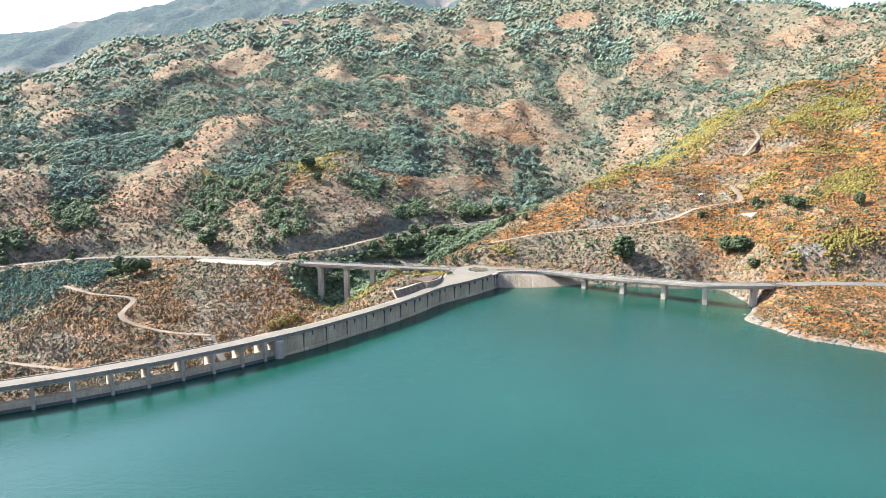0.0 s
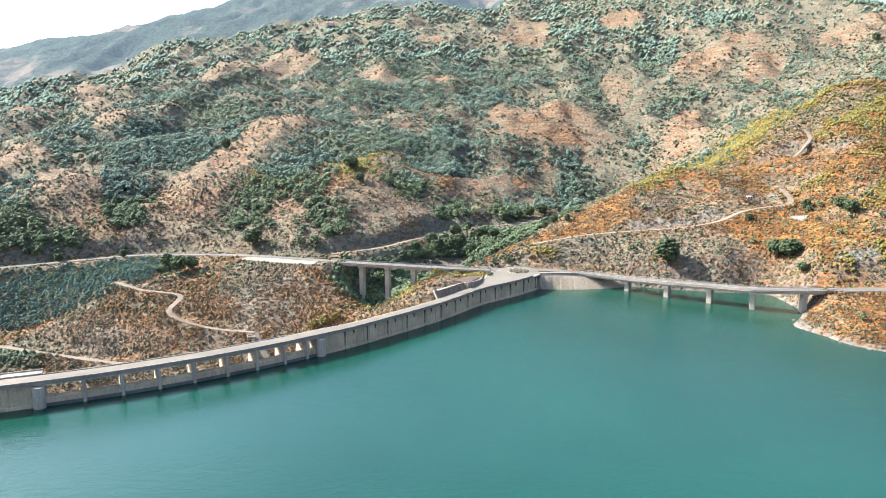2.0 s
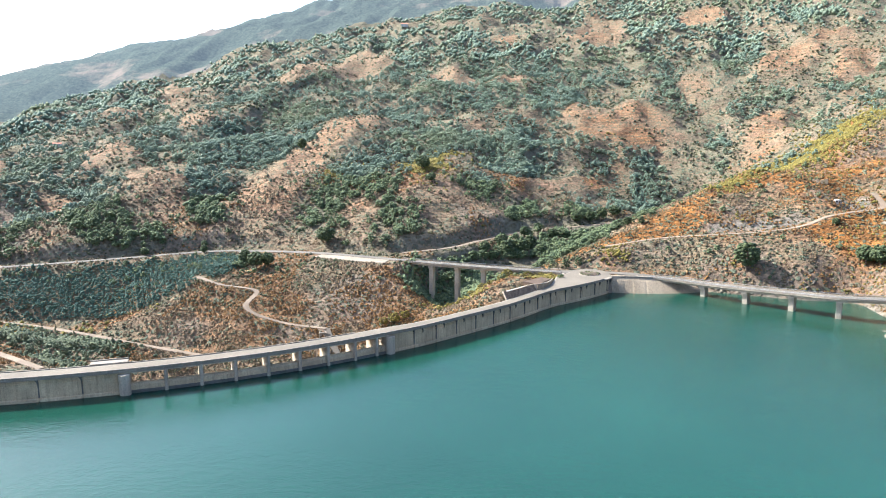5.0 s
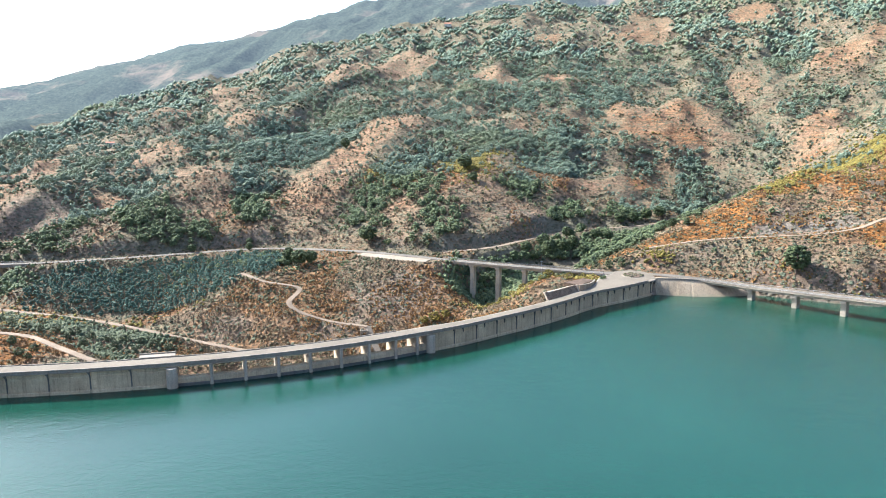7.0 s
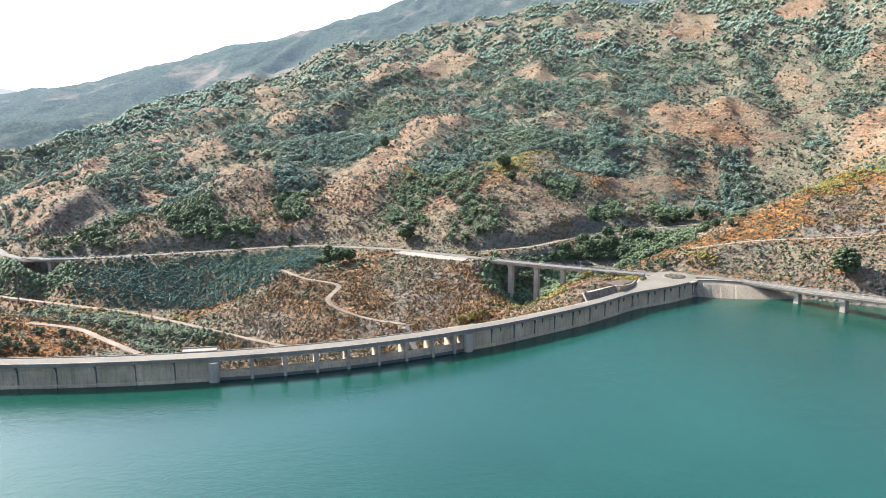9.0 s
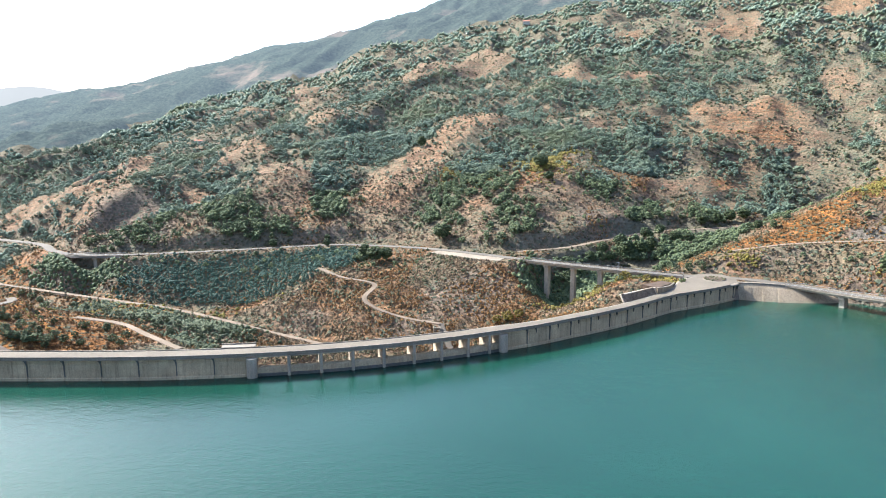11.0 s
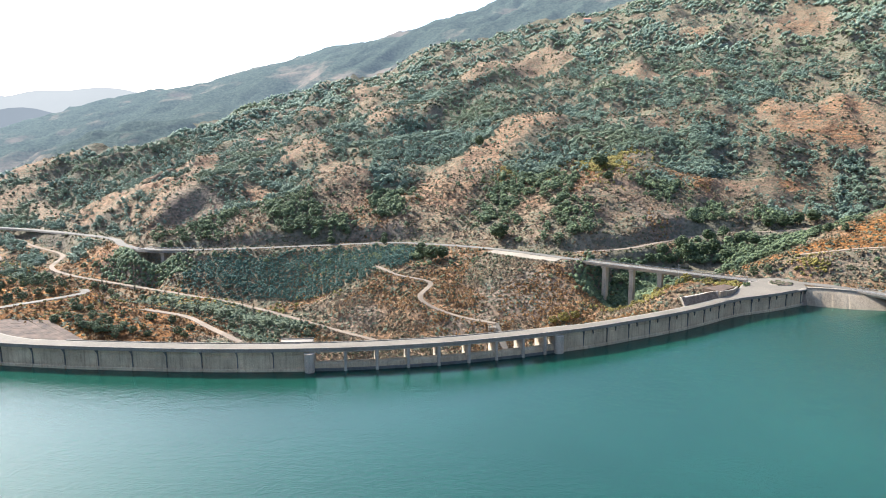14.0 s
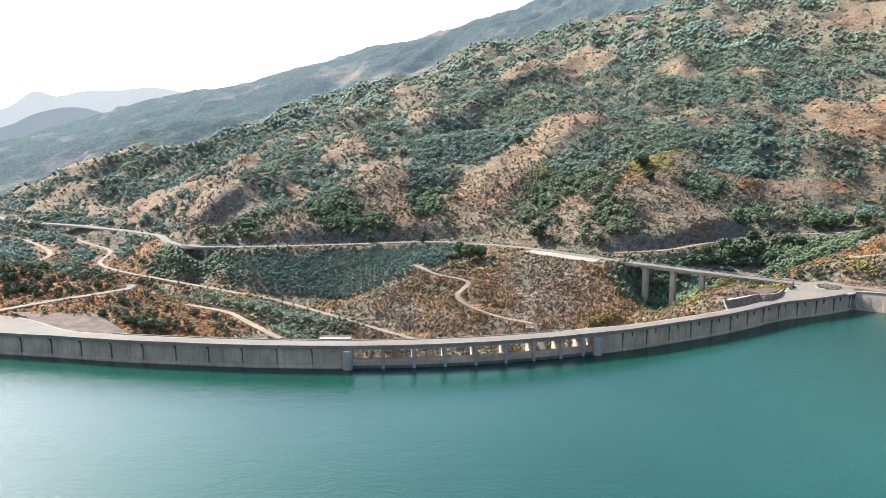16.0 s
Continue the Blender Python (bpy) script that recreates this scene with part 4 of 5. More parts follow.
def clumps(centres, radii, squash, seed):
    """Many small uneven leafy lumps in one mesh: vertices and faces."""
    g = np.random.default_rng(seed)
    n = len(centres)
    a = g.uniform(0, 2 * math.pi, n)
    c, s = np.cos(a), np.sin(a)
    v = ICO_V[None] * (1 + g.uniform(-0.28, 0.28, (n, len(ICO_V), 1)))
    v = np.stack([v[..., 0] * c[:, None] - v[..., 1] * s[:, None], v[..., 0] * s[:, None] + v[..., 1] * c[:, None], v[..., 2] * squash[:, None]], -1)
    v = v * radii[:, None, None] + centres[:, None, :]
    f = ICO_F[None] + (np.arange(n) * len(ICO_V))[:, None, None]
    return v.reshape(-1, 3), f.reshape(-1, 3)


def scatter(n, seed, az=(-34, 61), r=(280, 1520), power=1.0):
    """Random places in the part of the land that lies open to view."""
    g = np.random.default_rng(seed)
    a = np.radians(g.uniform(*az, n))
    d = np.sqrt(g.uniform(r[0] ** 2, r[1] ** 2, n)) if power == 1 else r[0] + (r[1] - r[0]) * g.random(n) ** power
    return -np.sin(a) * d, np.cos(a) * d, g.random(n)


def off_roads(x, y, extra=2.0):
    ok = np.ones(len(x), bool)
    for _, line, width, _ in ROADS:
        ok &= road_distance(x, y, line, 40)[0] > width / 2 + extra
    deg = np.degrees(np.arctan2(y - DAM_C[1], x - DAM_C[0]))
    rad = np.hypot(x - DAM_C[0], y - DAM_C[1])
    ok &= ~((rad > DAM_R - 14) & (rad < DAM_R + 20) & (deg > -96) & (deg < -25))
    ok &= np.hypot(x - 20, y - 428) > 19
    return ok


OCT_V = np.array([(1, 0, 0), (0, 1, 0), (-1, 0, 0), (0, -1, 0), (0, 0, 1.0), (0, 0, -0.6)], float)
OCT_F = np.array([(0, 1, 4), (1, 2, 4), (2, 3, 4), (3, 0, 4), (1, 0, 5), (2, 1, 5), (3, 2, 5), (0, 3, 5)])


def tufts(centres, radii, seed):
    """Tiny far bushes: eight faces each."""
    g = np.random.default_rng(seed)
    n = len(centres)
    a = g.uniform(0, 2 * math.pi, n)
    c, s = np.cos(a), np.sin(a)
    v = OCT_V[None] * (1 + g.uniform(-0.35, 0.35, (n, 6, 1)))
    v = np.stack([v[..., 0] * c[:, None] - v[..., 1] * s[:, None], v[..., 0] * s[:, None] + v[..., 1] * c[:, None], v[..., 2]], -1)
    v = v * radii[:, None, None] + centres[:, None, :]
    return v.reshape(-1, 3), (OCT_F[None] + (np.arange(n) * 6)[:, None, None]).reshape(-1, 3)


def leafy(x, y, z, size, seed, lumps):
    """Pine crowns, each a taller-than-wide heap of small leafy tufts over its trunk's foot."""
    g = np.random.default_rng(seed)
    n = len(x)
    u = g.normal(size=(n, lumps, 3))
    u *= (g.uniform(0.3, 1.0, (n, lumps)) ** 0.5 / np.linalg.norm(u, axis=2))[..., None]
    c = np.empty((n, lumps, 3))
    c[..., 0] = x[:, None] + u[..., 0] * size[:, None] * (1.0 - 0.25 * u[..., 2])
    c[..., 1] = y[:, None] + u[..., 1] * size[:, None] * (1.0 - 0.25 * u[..., 2])
    c[..., 2] = z[:, None] + size[:, None] * (1.3 + 0.95 * u[..., 2])
    rad = size[:, None] * g.uniform(0.30, 0.52, (n, lumps)) * (14.0 / lumps) ** 0.3
    return tufts(c.reshape(-1, 3), rad.ravel(), seed + 1)


def build_forest():
    x, y, u = scatter(104000, 3, power=1.25)
    z = height(x, y)
    forest, dry, rock = masks(x, y, z)
    lone = np.where((x - 0.25 * (y - 450) > 0) & (np.hypot(x, y) < 460 + 11.5 * np.degrees(np.arctan2(x, y))) | (y < 430), 0.010, 0.065)
    ok = (u < forest * 0.9 + lone * (1 - 0.45 * patches(x, y, BARE))) & ((z > 2) | (x < -60) & (y > 400) | (x < -450)) & off_roads(x, y, np.where((x < -450) & (y > 440), 3.0, 9.0)) & ~far_side(x * 1.012, y * 1.012)
    x, y, z = x[ok], y[ok], z[ok]
    r = np.hypot(x, y)
    g = np.random.default_rng(5)
    size = g.uniform(1.3, 2.9, len(x)) * (1 + 0.3 * step01(r, 900, 1500)) * np.where(forest[ok] < 0.2, 0.7, 1.0)
    # past 610 m the leaf colour with the haze put into it takes over
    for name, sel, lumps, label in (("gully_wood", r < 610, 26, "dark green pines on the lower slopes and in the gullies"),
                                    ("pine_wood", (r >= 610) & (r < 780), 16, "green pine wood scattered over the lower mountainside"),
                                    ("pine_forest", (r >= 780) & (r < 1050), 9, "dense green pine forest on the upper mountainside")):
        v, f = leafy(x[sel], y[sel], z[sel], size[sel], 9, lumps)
        tagged(raw_mesh(name, v, f, M_TREE if lumps == 26 else M_HAZY_PINE, smooth=True), label, "forest", kind="stuff")
    sel = r >= 1050
    x, y, z, size = x[sel], y[sel], z[sel], size[sel]
    k = np.hypot(x, y) < 1280
    two = np.vstack([np.c_[x, y, z + size * 1.2], np.c_[x + g.normal(0, 1, len(x)) * size * 0.6, y + g.normal(0, 1, len(x)) * size * 0.6, z + size * 0.7][k]])
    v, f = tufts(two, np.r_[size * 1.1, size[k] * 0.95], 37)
    tagged(raw_mesh("high_forest", v, f, M_HAZY_PINE, smooth=True), "green pine forest high on the mountain", "forest", kind="stuff")


build_forest()


def build_grove():
    """The plantation below the road: trees in rows."""
    gx, gy = np.meshgrid(np.arange(-110, 110, 3.0), np.arange(-70, 70, 2.8))
    a = radians(32)
    g = np.random.default_rng(21)
    x = -286 + gx.ravel() * math.cos(a) - gy.ravel() * math.sin(a) + g.normal(0, 0.6, gx.size)
    y = 404 + gx.ravel() * math.sin(a) + gy.ravel() * math.cos(a) + g.normal(0, 0.6, gx.size)
    ok = (patches(x, y, GROVE, 0.2) > 0.4) & off_roads(x, y, 3)
    x, y = x[ok], y[ok]
    v, f = leafy(x, y, height(x, y) - 0.6, g.uniform(1.1, 1.75, len(x)), 23, 14)
    return tagged(raw_mesh("grove", v, f, M_OLIVE, smooth=True), "dense dark green plantation of small trees in rows", "trees", kind="stuff")


build_grove()


def build_scrub():
    x, y, u = scatter(135000, 13, r=(285, 1150), power=1.4)
    z = height(x, y)
    forest, dry, rock = masks(x, y, z)
    thick = fbm(x, y, 25, 61, 3)
    behind = np.hypot(x - DAM_C[0], y - DAM_C[1]) < DAM_R - 12
    east = (x - 0.25 * (y - 450) > 30) & (np.hypot(x, y) < 450 + 11.5 * np.degrees(np.arctan2(np.maximum(x, 0), y)))
    ok = (u < (np.where(east, 0.95, 0.55) - 0.3 * rock) * (1 - 0.6 * patches(x, y, BARE)) * np.where((x < -215) & (y < 300), 0.4, 1.0) * np.maximum(step01(thick, 0.30, 0.55), 0.5 * east)) & ((z > 1.5) | behind & (x < 5)) & off_roads(x, y, 1.0) & ~far_side(x * 1.02, y * 1.02)
    x, y, z, dry = x[ok], y[ok], z[ok], dry[ok]
    r = np.hypot(x, y)
    g = np.random.default_rng(15)
    size = g.uniform(0.45, 1.15, len(x)) ** 1.2 * (1 + 0.6 * step01(r, 500, 1000)) * np.where((x > 30) & (r < 620), 0.72, 1.0)
    broom = (patches(x, y, YELLOW) > 0.3) | (dry > 0.75) & (fbm(x, y, 70, 31, 3) > 0.56) | (x < -215) & (y < 300) & (fbm(x, y, 12, 33, 2) > 0.45)
    for name, sel, mat, label in (("scrub", ~broom, M_SCRUB, "low olive-green scrub bushes"), ("broom", broom, M_BROOM, "yellow-green broom bushes on dry grass")):
        k = sel & (r < 430)
        v, f = leafy(x[k], y[k], (z - size * 0.75)[k], size[k] * 0.8, 17, 7)
        tagged(raw_mesh(name, v, f, mat, smooth=True), label, "bushes", kind="stuff")
        k = sel & (r >= 430)
        v, f = tufts(np.c_[x, y, z + size * 0.3][k], size[k] * 1.15, 19)
        tagged(raw_mesh("far_" + name, v, f, mat, smooth=True), label + " far up the slope", "bushes", kind="stuff")


build_scrub()


def build_garrigue():
    """The thick low growth of dry shrubs and straw on the nearer slopes."""
    x, y, u = scatter(110000, 113, r=(285, 640), power=1.15)
    more = scatter(18000, 119, az=(6, 34), r=(330, 455))
    x, y, u = (np.concatenate(p) for p in zip((x, y, u), more))
    z = height(x, y)
    forest, dry, rock = masks(x, y, z)
    behind = np.hypot(x - DAM_C[0], y - DAM_C[1]) < DAM_R - 12
    ok = (u < 0.25 + 0.6 * step01(fbm(x, y, 9, 161, 3), 0.38, 0.6)) & ((z > 1.5) | behind & (x < 5)) & off_roads(x, y, 0.6) & (forest < 0.6)
    x, y, z = x[ok], y[ok], z[ok]
    g = np.random.default_rng(115)
    size = g.uniform(0.3, 0.95, len(x)) ** 1.1 * (1 + 0.35 * step01(np.hypot(x, y), 420, 600))
    straw = dry[ok] + 0.5 * (fbm(x, y, 40, 163, 3) - 0.5) > 0.62
    for name, sel, mat, label in (("dry_scrub", ~straw, M_DRY, "thick low growth of dry brown shrubs"), ("tussock", straw, M_STRAW, "orange tussocks of dry grass on the hillside")):
        v, f = tufts(np.c_[x, y, z + size * 0.25][sel], size[sel], 117)
        tagged(raw_mesh(name, v, f, mat, smooth=False), label, "bushes", kind="stuff")


build_garrigue()


def build_broom():
    """Closer stands of broom on the east spur."""
    g = np.random.default_rng(43)
    rows = np.array(YELLOW, float)
    k = g.choice(len(rows), 16000, p=(rows[:, 2] * rows[:, 3]) / (rows[:, 2] * rows[:, 3]).sum())
    a = np.radians(rows[k, 4])
    u, v = rows[k, 2] * g.normal(0, 0.55, len(k)), rows[k, 3] * g.normal(0, 0.55, len(k))
    x, y = rows[k, 0] + u * np.cos(a) - v * np.sin(a), rows[k, 1] + u * np.sin(a) + v * np.cos(a)
    keep = (fbm(x, y, 30, 91, 3) > 0.42) & off_roads(x, y, 1.0)
    x, y = x[keep], y[keep]
    z = height(x, y)
    ok = (z > 1.5) | (x < 0)
    x, y, z = x[ok], y[ok], z[ok]
    size = g.uniform(0.6, 1.3, len(x)) * (1 + 0.4 * step01(np.hypot(x, y), 500, 900))
    vv, f = tufts(np.c_[x, y, z + size * 0.3], size * 1.1, 45)
    tagged(raw_mesh("broom_stand", vv, f, M_BROOM, smooth=True), "dense yellow-green broom along the spur", "bushes", kind="stuff")


build_broom()


# ---------------------------------------------------------------- single trees and bushes
def make_tree(name, label, category, tall, wide, seed, mat, lumps=70, bare=0.25, shape="round"):
    """A tree one unit tall is scaled when copied: tapered trunk, limbs, and a crown of many leafy lumps."""
    g = np.random.default_rng(seed)
    root = thing(name, label, category)
    bm = bmesh.new()
    def limb(a, b, r0, r1, seg=6):
        a, b = Vector(a), Vector(b)
        q = (b - a).to_track_quat("Z", "Y").to_matrix().to_4x4()
        r = bmesh.ops.create_cone(bm, cap_ends=True, segments=seg, radius1=r0, radius2=r1, depth=(b - a).length)
        bmesh.ops.transform(bm, matrix=Matrix.Translation((a + b) / 2) @ q, verts=r["verts"])
    mid = (g.normal(0, 0.02), g.normal(0, 0.02), tall * 0.45)
    limb((0, 0, -tall * 0.05), mid, 0.035 * tall, 0.024 * tall, 8)
    limb(mid, (mid[0] * 1.5, mid[1] * 1.5, tall * 0.88), 0.024 * tall, 0.008 * tall)
    for k in range(6):
        a = k * 1.05 + g.uniform(-0.3, 0.3)
        h = tall * g.uniform(max(bare, 0.12), 0.65)
        limb((mid[0], mid[1], h), (math.cos(a) * wide * 0.36, math.sin(a) * wide * 0.36, h + tall * 0.12), 0.012 * tall, 0.004 * tall, 5)
    part("trunk", bm, M_BARK, root)
    u = g.normal(size=(lumps, 3))
    u /= np.linalg.norm(u, axis=1)[:, None]
    u *= g.uniform(0.35, 1.0, lumps)[:, None] ** 0.5
    zc = u[:, 2] * 0.5 + 0.5
    spread = {"round": np.ones(lumps), "cone": 1.25 - 1.05 * zc, "column": np.full(lumps, 0.8) - 0.35 * zc ** 2}[shape]
    c = np.c_[u[:, 0] * wide * 0.42 * spread, u[:, 1] * wide * 0.42 * spread, tall * (bare + (1 - bare) * zc * 0.92)]
    rad = g.uniform(0.045, 0.09, lumps) * (wide * 0.6 + tall * 0.4) * (0.75 if shape != "round" else 1.0)
    v, f = clumps(c, rad, g.uniform(0.6, 1.0, lumps), seed + 3)
    raw_mesh("crown", v, f, mat, root, smooth=True)
    return root


def plant(kit, rows, sink=0.3, seed=1):
    """Copies of the kit's trees at (x, y, height)."""
    g = np.random.default_rng(seed)
    base = height(np.array([p[0] for p in rows], float), np.array([p[1] for p in rows], float))
    for i, ((x, y, h), z) in enumerate(zip(rows, base)):
        k = kit[i % len(kit)]
        s = h / k["tall"]
        m = pose(x, y, z - sink, 0, 0, g.uniform(0, 360)) @ Matrix.Diagonal((s * g.uniform(0.9, 1.12), s * g.uniform(0.9, 1.12), s, 1))
        copy_thing(k, m)


def kit(name, label, category, group, count, tall, wide, seed, mat, **more):
    """Several forms of one kind of tree; the patterns themselves are set out of sight by being removed after planting."""
    out = []
    for k in range(count):
        t = make_tree(name, label, category, tall, wide * (0.9 + 0.12 * k), seed + 10 * k, mat, **more)
        t["group"], t["tall"] = group, float(tall)
        out.append(t)
    return out


def clear(patterns):
    for t in patterns:
        for o in (*t.children_recursive, t):
            bpy.data.objects.remove(o)


PINES = [(112, 431, 18.2), (175, 427, 12.0), (180, 420, 13.4), (207, 465, 8.2), (219, 446, 8.8), (219, 433, 9.4), (250, 421, 9.5), (179, 399, 7.1),
         (-162, 478, 14.0), (-206, 439, 11.9), (-193, 428, 12.3), (-188, 434, 10.1), (-248, 463, 6.8), (-288, 453, 7.0), (-118, 618, 13.2), (-247, 665, 12.5),
         (-255, 477, 6.2), (-103, 576, 8.5), (471, 911, 11.6), (169, 459, 5.5)]
PINES_2 = [(-35, 504, 12.4), (-26, 512, 12.5), (-39, 512, 10.9), (-18, 521, 11.0), (-10, 513, 10.0), (17, 581, 10.4), (28, 588, 11.4), (38, 600, 11.7),
           (49, 607, 10.8), (50, 507, 7.4), (-2, 537, 9.6), (7, 537, 8.7), (-23, 532, 9.5), (-13, 545, 8.0), (-50, 498, 9.0), (58, 494, 6.4), (-57, 486, 7.2), (-44, 495, 8.1)]
SHRUBS = [(-28, 420, 6.9), (-16, 421, 4.8), (-32, 420, 4.2), (-43, 419, 4.9), (-50, 418, 4.9), (-55, 409, 4.1), (-39, 423, 4.2), 
          (-91, 386, 6.0), (-85, 388, 5.3), (-97, 385, 4.6), (-8, 421, 3.5), (-22, 420, 3.5), (-48, 412, 3.2), (-44, 408, 3.4), (-52, 402, 3.0), (-58, 398, 2.8), (-40, 404, 2.6), (-36, 412, 3.0), (-62, 404, 3.2), (-66, 394, 2.6), (-46, 398, 2.4), (-32, 408, 2.8), (-18, 412, 2.6), (-24, 404, 2.6), (-54, 390, 2.4), (-12, 427, 3.0)]
BUSHES = [(-282, 212, 4.1), (-289, 229, 4.3), (-340, 220, 4.3), (-325, 221, 3.9), (-328, 231, 4.3), (-347, 252, 4.2), (-350, 234, 4.1), (-353, 221, 4.8),
          (-256, 243, 4.1), (-250, 250, 4.7), (-262, 224, 4.3), (-250, 226, 3.9), (-252, 218, 4.2), (-270, 215, 4.0), (-263, 217, 4.3), (-250, 232, 3.4),
          (-232, 239, 3.3), (-238, 249, 3.7), (-267, 237, 3.0), (-285, 234, 3.3), (-373, 228, 5.0), (-367, 237, 4.6), (-360, 248, 4.3), (-243, 228, 3.3), (-303, 259, 3.3), (-237, 240, 3.9)]
BUSHES_2 = [(-358, 216, 5.0), (-358, 222, 4.4), (-347, 224, 5.2), (-335, 228, 4.8), (-364, 237, 5.4), (-357, 240, 4.2), (-336, 234, 4.6), (-486, 351, 6.4), (-476, 357, 5.6), (-465, 357, 5.8),
            (-321, 241, 4.4), (-327, 253, 4.0), (-376, 226, 5.0), (-371, 234, 4.6), (-376, 249, 5.4), (-376, 241, 5.0), (-526, 358, 6.0), (-367, 225, 4.8), (-345, 228, 4.0), (-347, 246, 4.8),
            (-324, 236, 3.8), (-351, 211, 4.6), (-352, 216, 4.2), (-353, 222, 5.0), (-503, 362, 6.2), (-476, 350, 5.4), (-490, 345, 5.6), (-355, 228, 4.4), (-369, 222, 4.8), (-374, 228, 5.2)]
OLIVES = [(-275, 219, 4.2), (-265, 216, 4.0), (-263, 220, 4.6), (-257, 219, 4.4), (-254, 222, 3.8), (-271, 229, 3.4), (-274, 226, 4.2), (-295, 234, 3.8), (-287, 230, 3.4), (-401, 350, 5.2),
          (-413, 357, 4.8), (-425, 361, 4.6), (-435, 362, 4.4), (-256, 227, 3.6), (-267, 215, 4.2), (-281, 218, 3.8), (-260, 216, 4.0), (-284, 214, 3.4)]
CYPRESSES = [(-428, 363, 7.4), (-393, 360, 7.0), (-362, 357, 6.7), (-348, 355, 5.7), (-306, 328, 6.7), (-284, 353, 6.8), (-256, 339, 5.7), (-265, 343, 6.5),
             (-240, 341, 5.6), (-287, 346, 6.0), (-243, 334, 4.8), (-377, 358, 6.0)]
POPLAR_ROW = [(-294, 313, 5.0), (-288, 318, 5.7), (-279, 321, 5.6), (-268, 320, 5.6), (-259, 322, 5.2), (-253, 327, 5.5), (-244, 329, 4.8), (-236, 329, 5.1),
              (-304, 314, 4.7), (-317, 318, 5.2), (-274, 309, 4.8), (-263, 308, 4.4), (-249, 314, 4.7), (-239, 317, 4.3), (-228, 330, 4.4), (-356, 341, 4.9),
              (-375, 350, 5.1), (-261, 293, 4.2), (-249, 304, 3.9), (-230, 338, 4.1), (-271, 296, 3.9), (-330, 330, 4.6), (-342, 336, 4.8)]

pines = kit("pine_tree", "dark green umbrella-crowned pine on the dry slope", "tree", "pines by the roads", 3, 10.0, 9.5, 100, M_DARK_PINE, lumps=220, bare=0.2)
plant(pines, PINES, seed=2)
plant(pines, PINES_2, seed=3)
clear(pines)
shrubs = kit("shrub", "rounded yellow-green shrub beside the dam", "bush", "shrubs by the dam", 2, 4.0, 5.2, 200, M_BROOM, lumps=110, bare=0.05)
plant(shrubs, SHRUBS, seed=4)
clear(shrubs)
bushes = kit("bush", "dark green rounded bush on orange grass", "bush", "bushes on the west hill", 3, 4.0, 4.8, 300, M_DARK_PINE, lumps=110, bare=0.05)
plant(bushes, BUSHES, seed=5)
plant(bushes, BUSHES_2, seed=15)
clear(bushes)
olives = kit("shrub", "rounded olive-green shrub in dry orange grass", "bush", "shrubs on the west hill", 2, 4.0, 5.4, 320, M_TREE, lumps=110, bare=0.05)
plant(olives, OLIVES, seed=16)
clear(olives)
corner = kit("bush", "round dark green bush at the edge of the turning place", "bush", "bushes by the turning place", 1, 3.4, 3.6, 350, M_DARK_PINE, lumps=90, bare=0.05)
plant(corner, [(7.3, 441.5, 6.6), (15.1, 445.7, 6.6)], seed=8)
clear(corner)
cypresses = kit("cypress", "slim dark green conifer by the valley road", "tree", "conifers in the valley", 2, 7.0, 2.6, 400, M_DARK_PINE, lumps=50, bare=0.08, shape="cone")
plant(cypresses, CYPRESSES, seed=6)
clear(cypresses)
M_POPLAR = leaves("riverside_leaves", (0.042, 0.062, 0.034), (0.108, 0.126, 0.066))
poplars = kit("riverside_tree", "grey-green leafy tree on the valley floor", "tree", "trees in the valley", 3, 5.0, 5.4, 500, M_POPLAR, lumps=110, bare=0.1)
plant(poplars, POPLAR_ROW, seed=7)
clear(poplars)


def build_thicket():
    """Low green growth along the stream."""
    g = np.random.default_rng(61)
    rows = np.array(POPLARS, float)
    k = g.integers(0, len(rows), 3000)
    x = rows[k, 0] + g.normal(0, 0.6, 3000) * rows[k, 2]
    y = rows[k, 1] + g.normal(0, 0.6, 3000) * rows[k, 3] * 0.8
    ok = off_roads(x, y, 1.5)
    x, y = x[ok], y[ok]
    size = g.uniform(0.5, 1.25, len(x))
    v, f = clumps(np.c_[x, y, height(x, y) + size * 0.5], size, g.uniform(0.7, 1.2, len(x)), 63)
    tagged(raw_mesh("thicket", v, f, M_POPLAR, smooth=True), "grey-green riverside thicket on the valley floor", "bushes", kind="stuff")


build_thicket()


def build_gully():
    """Dark growth in the gullies under the bridges."""
    g = np.random.default_rng(65)
    rows = np.array([(-70, 446, 16, 12, 0), (-56, 458, 16, 10, 0), (-84, 432, 9, 12, 0), (-40, 448, 14, 9, 0), (-48, 470, 14, 9, 0),
                     (-410, 386, 20, 9, 0), (-386, 390, 16, 7, 0), (-432, 386, 16, 8, 0)], float)
    k = g.integers(0, len(rows), 2400)
    x = rows[k, 0] + g.normal(0, 0.6, 2400) * rows[k, 2]
    y = rows[k, 1] + g.normal(0, 0.6, 2400) * rows[k, 3]
    ok = off_roads(x, y, 2.5)
    x, y = x[ok], y[ok]
    size = g.uniform(0.6, 1.5, len(x))
    v, f = clumps(np.c_[x, y, height(x, y) + size * 0.6], size, g.uniform(0.8, 1.4, len(x)), 67)
    tagged(raw_mesh("gully_thicket", v, f, M_TREE, smooth=True), "dark green thicket in the gullies under the bridges", "bushes", kind="stuff")


build_gully()


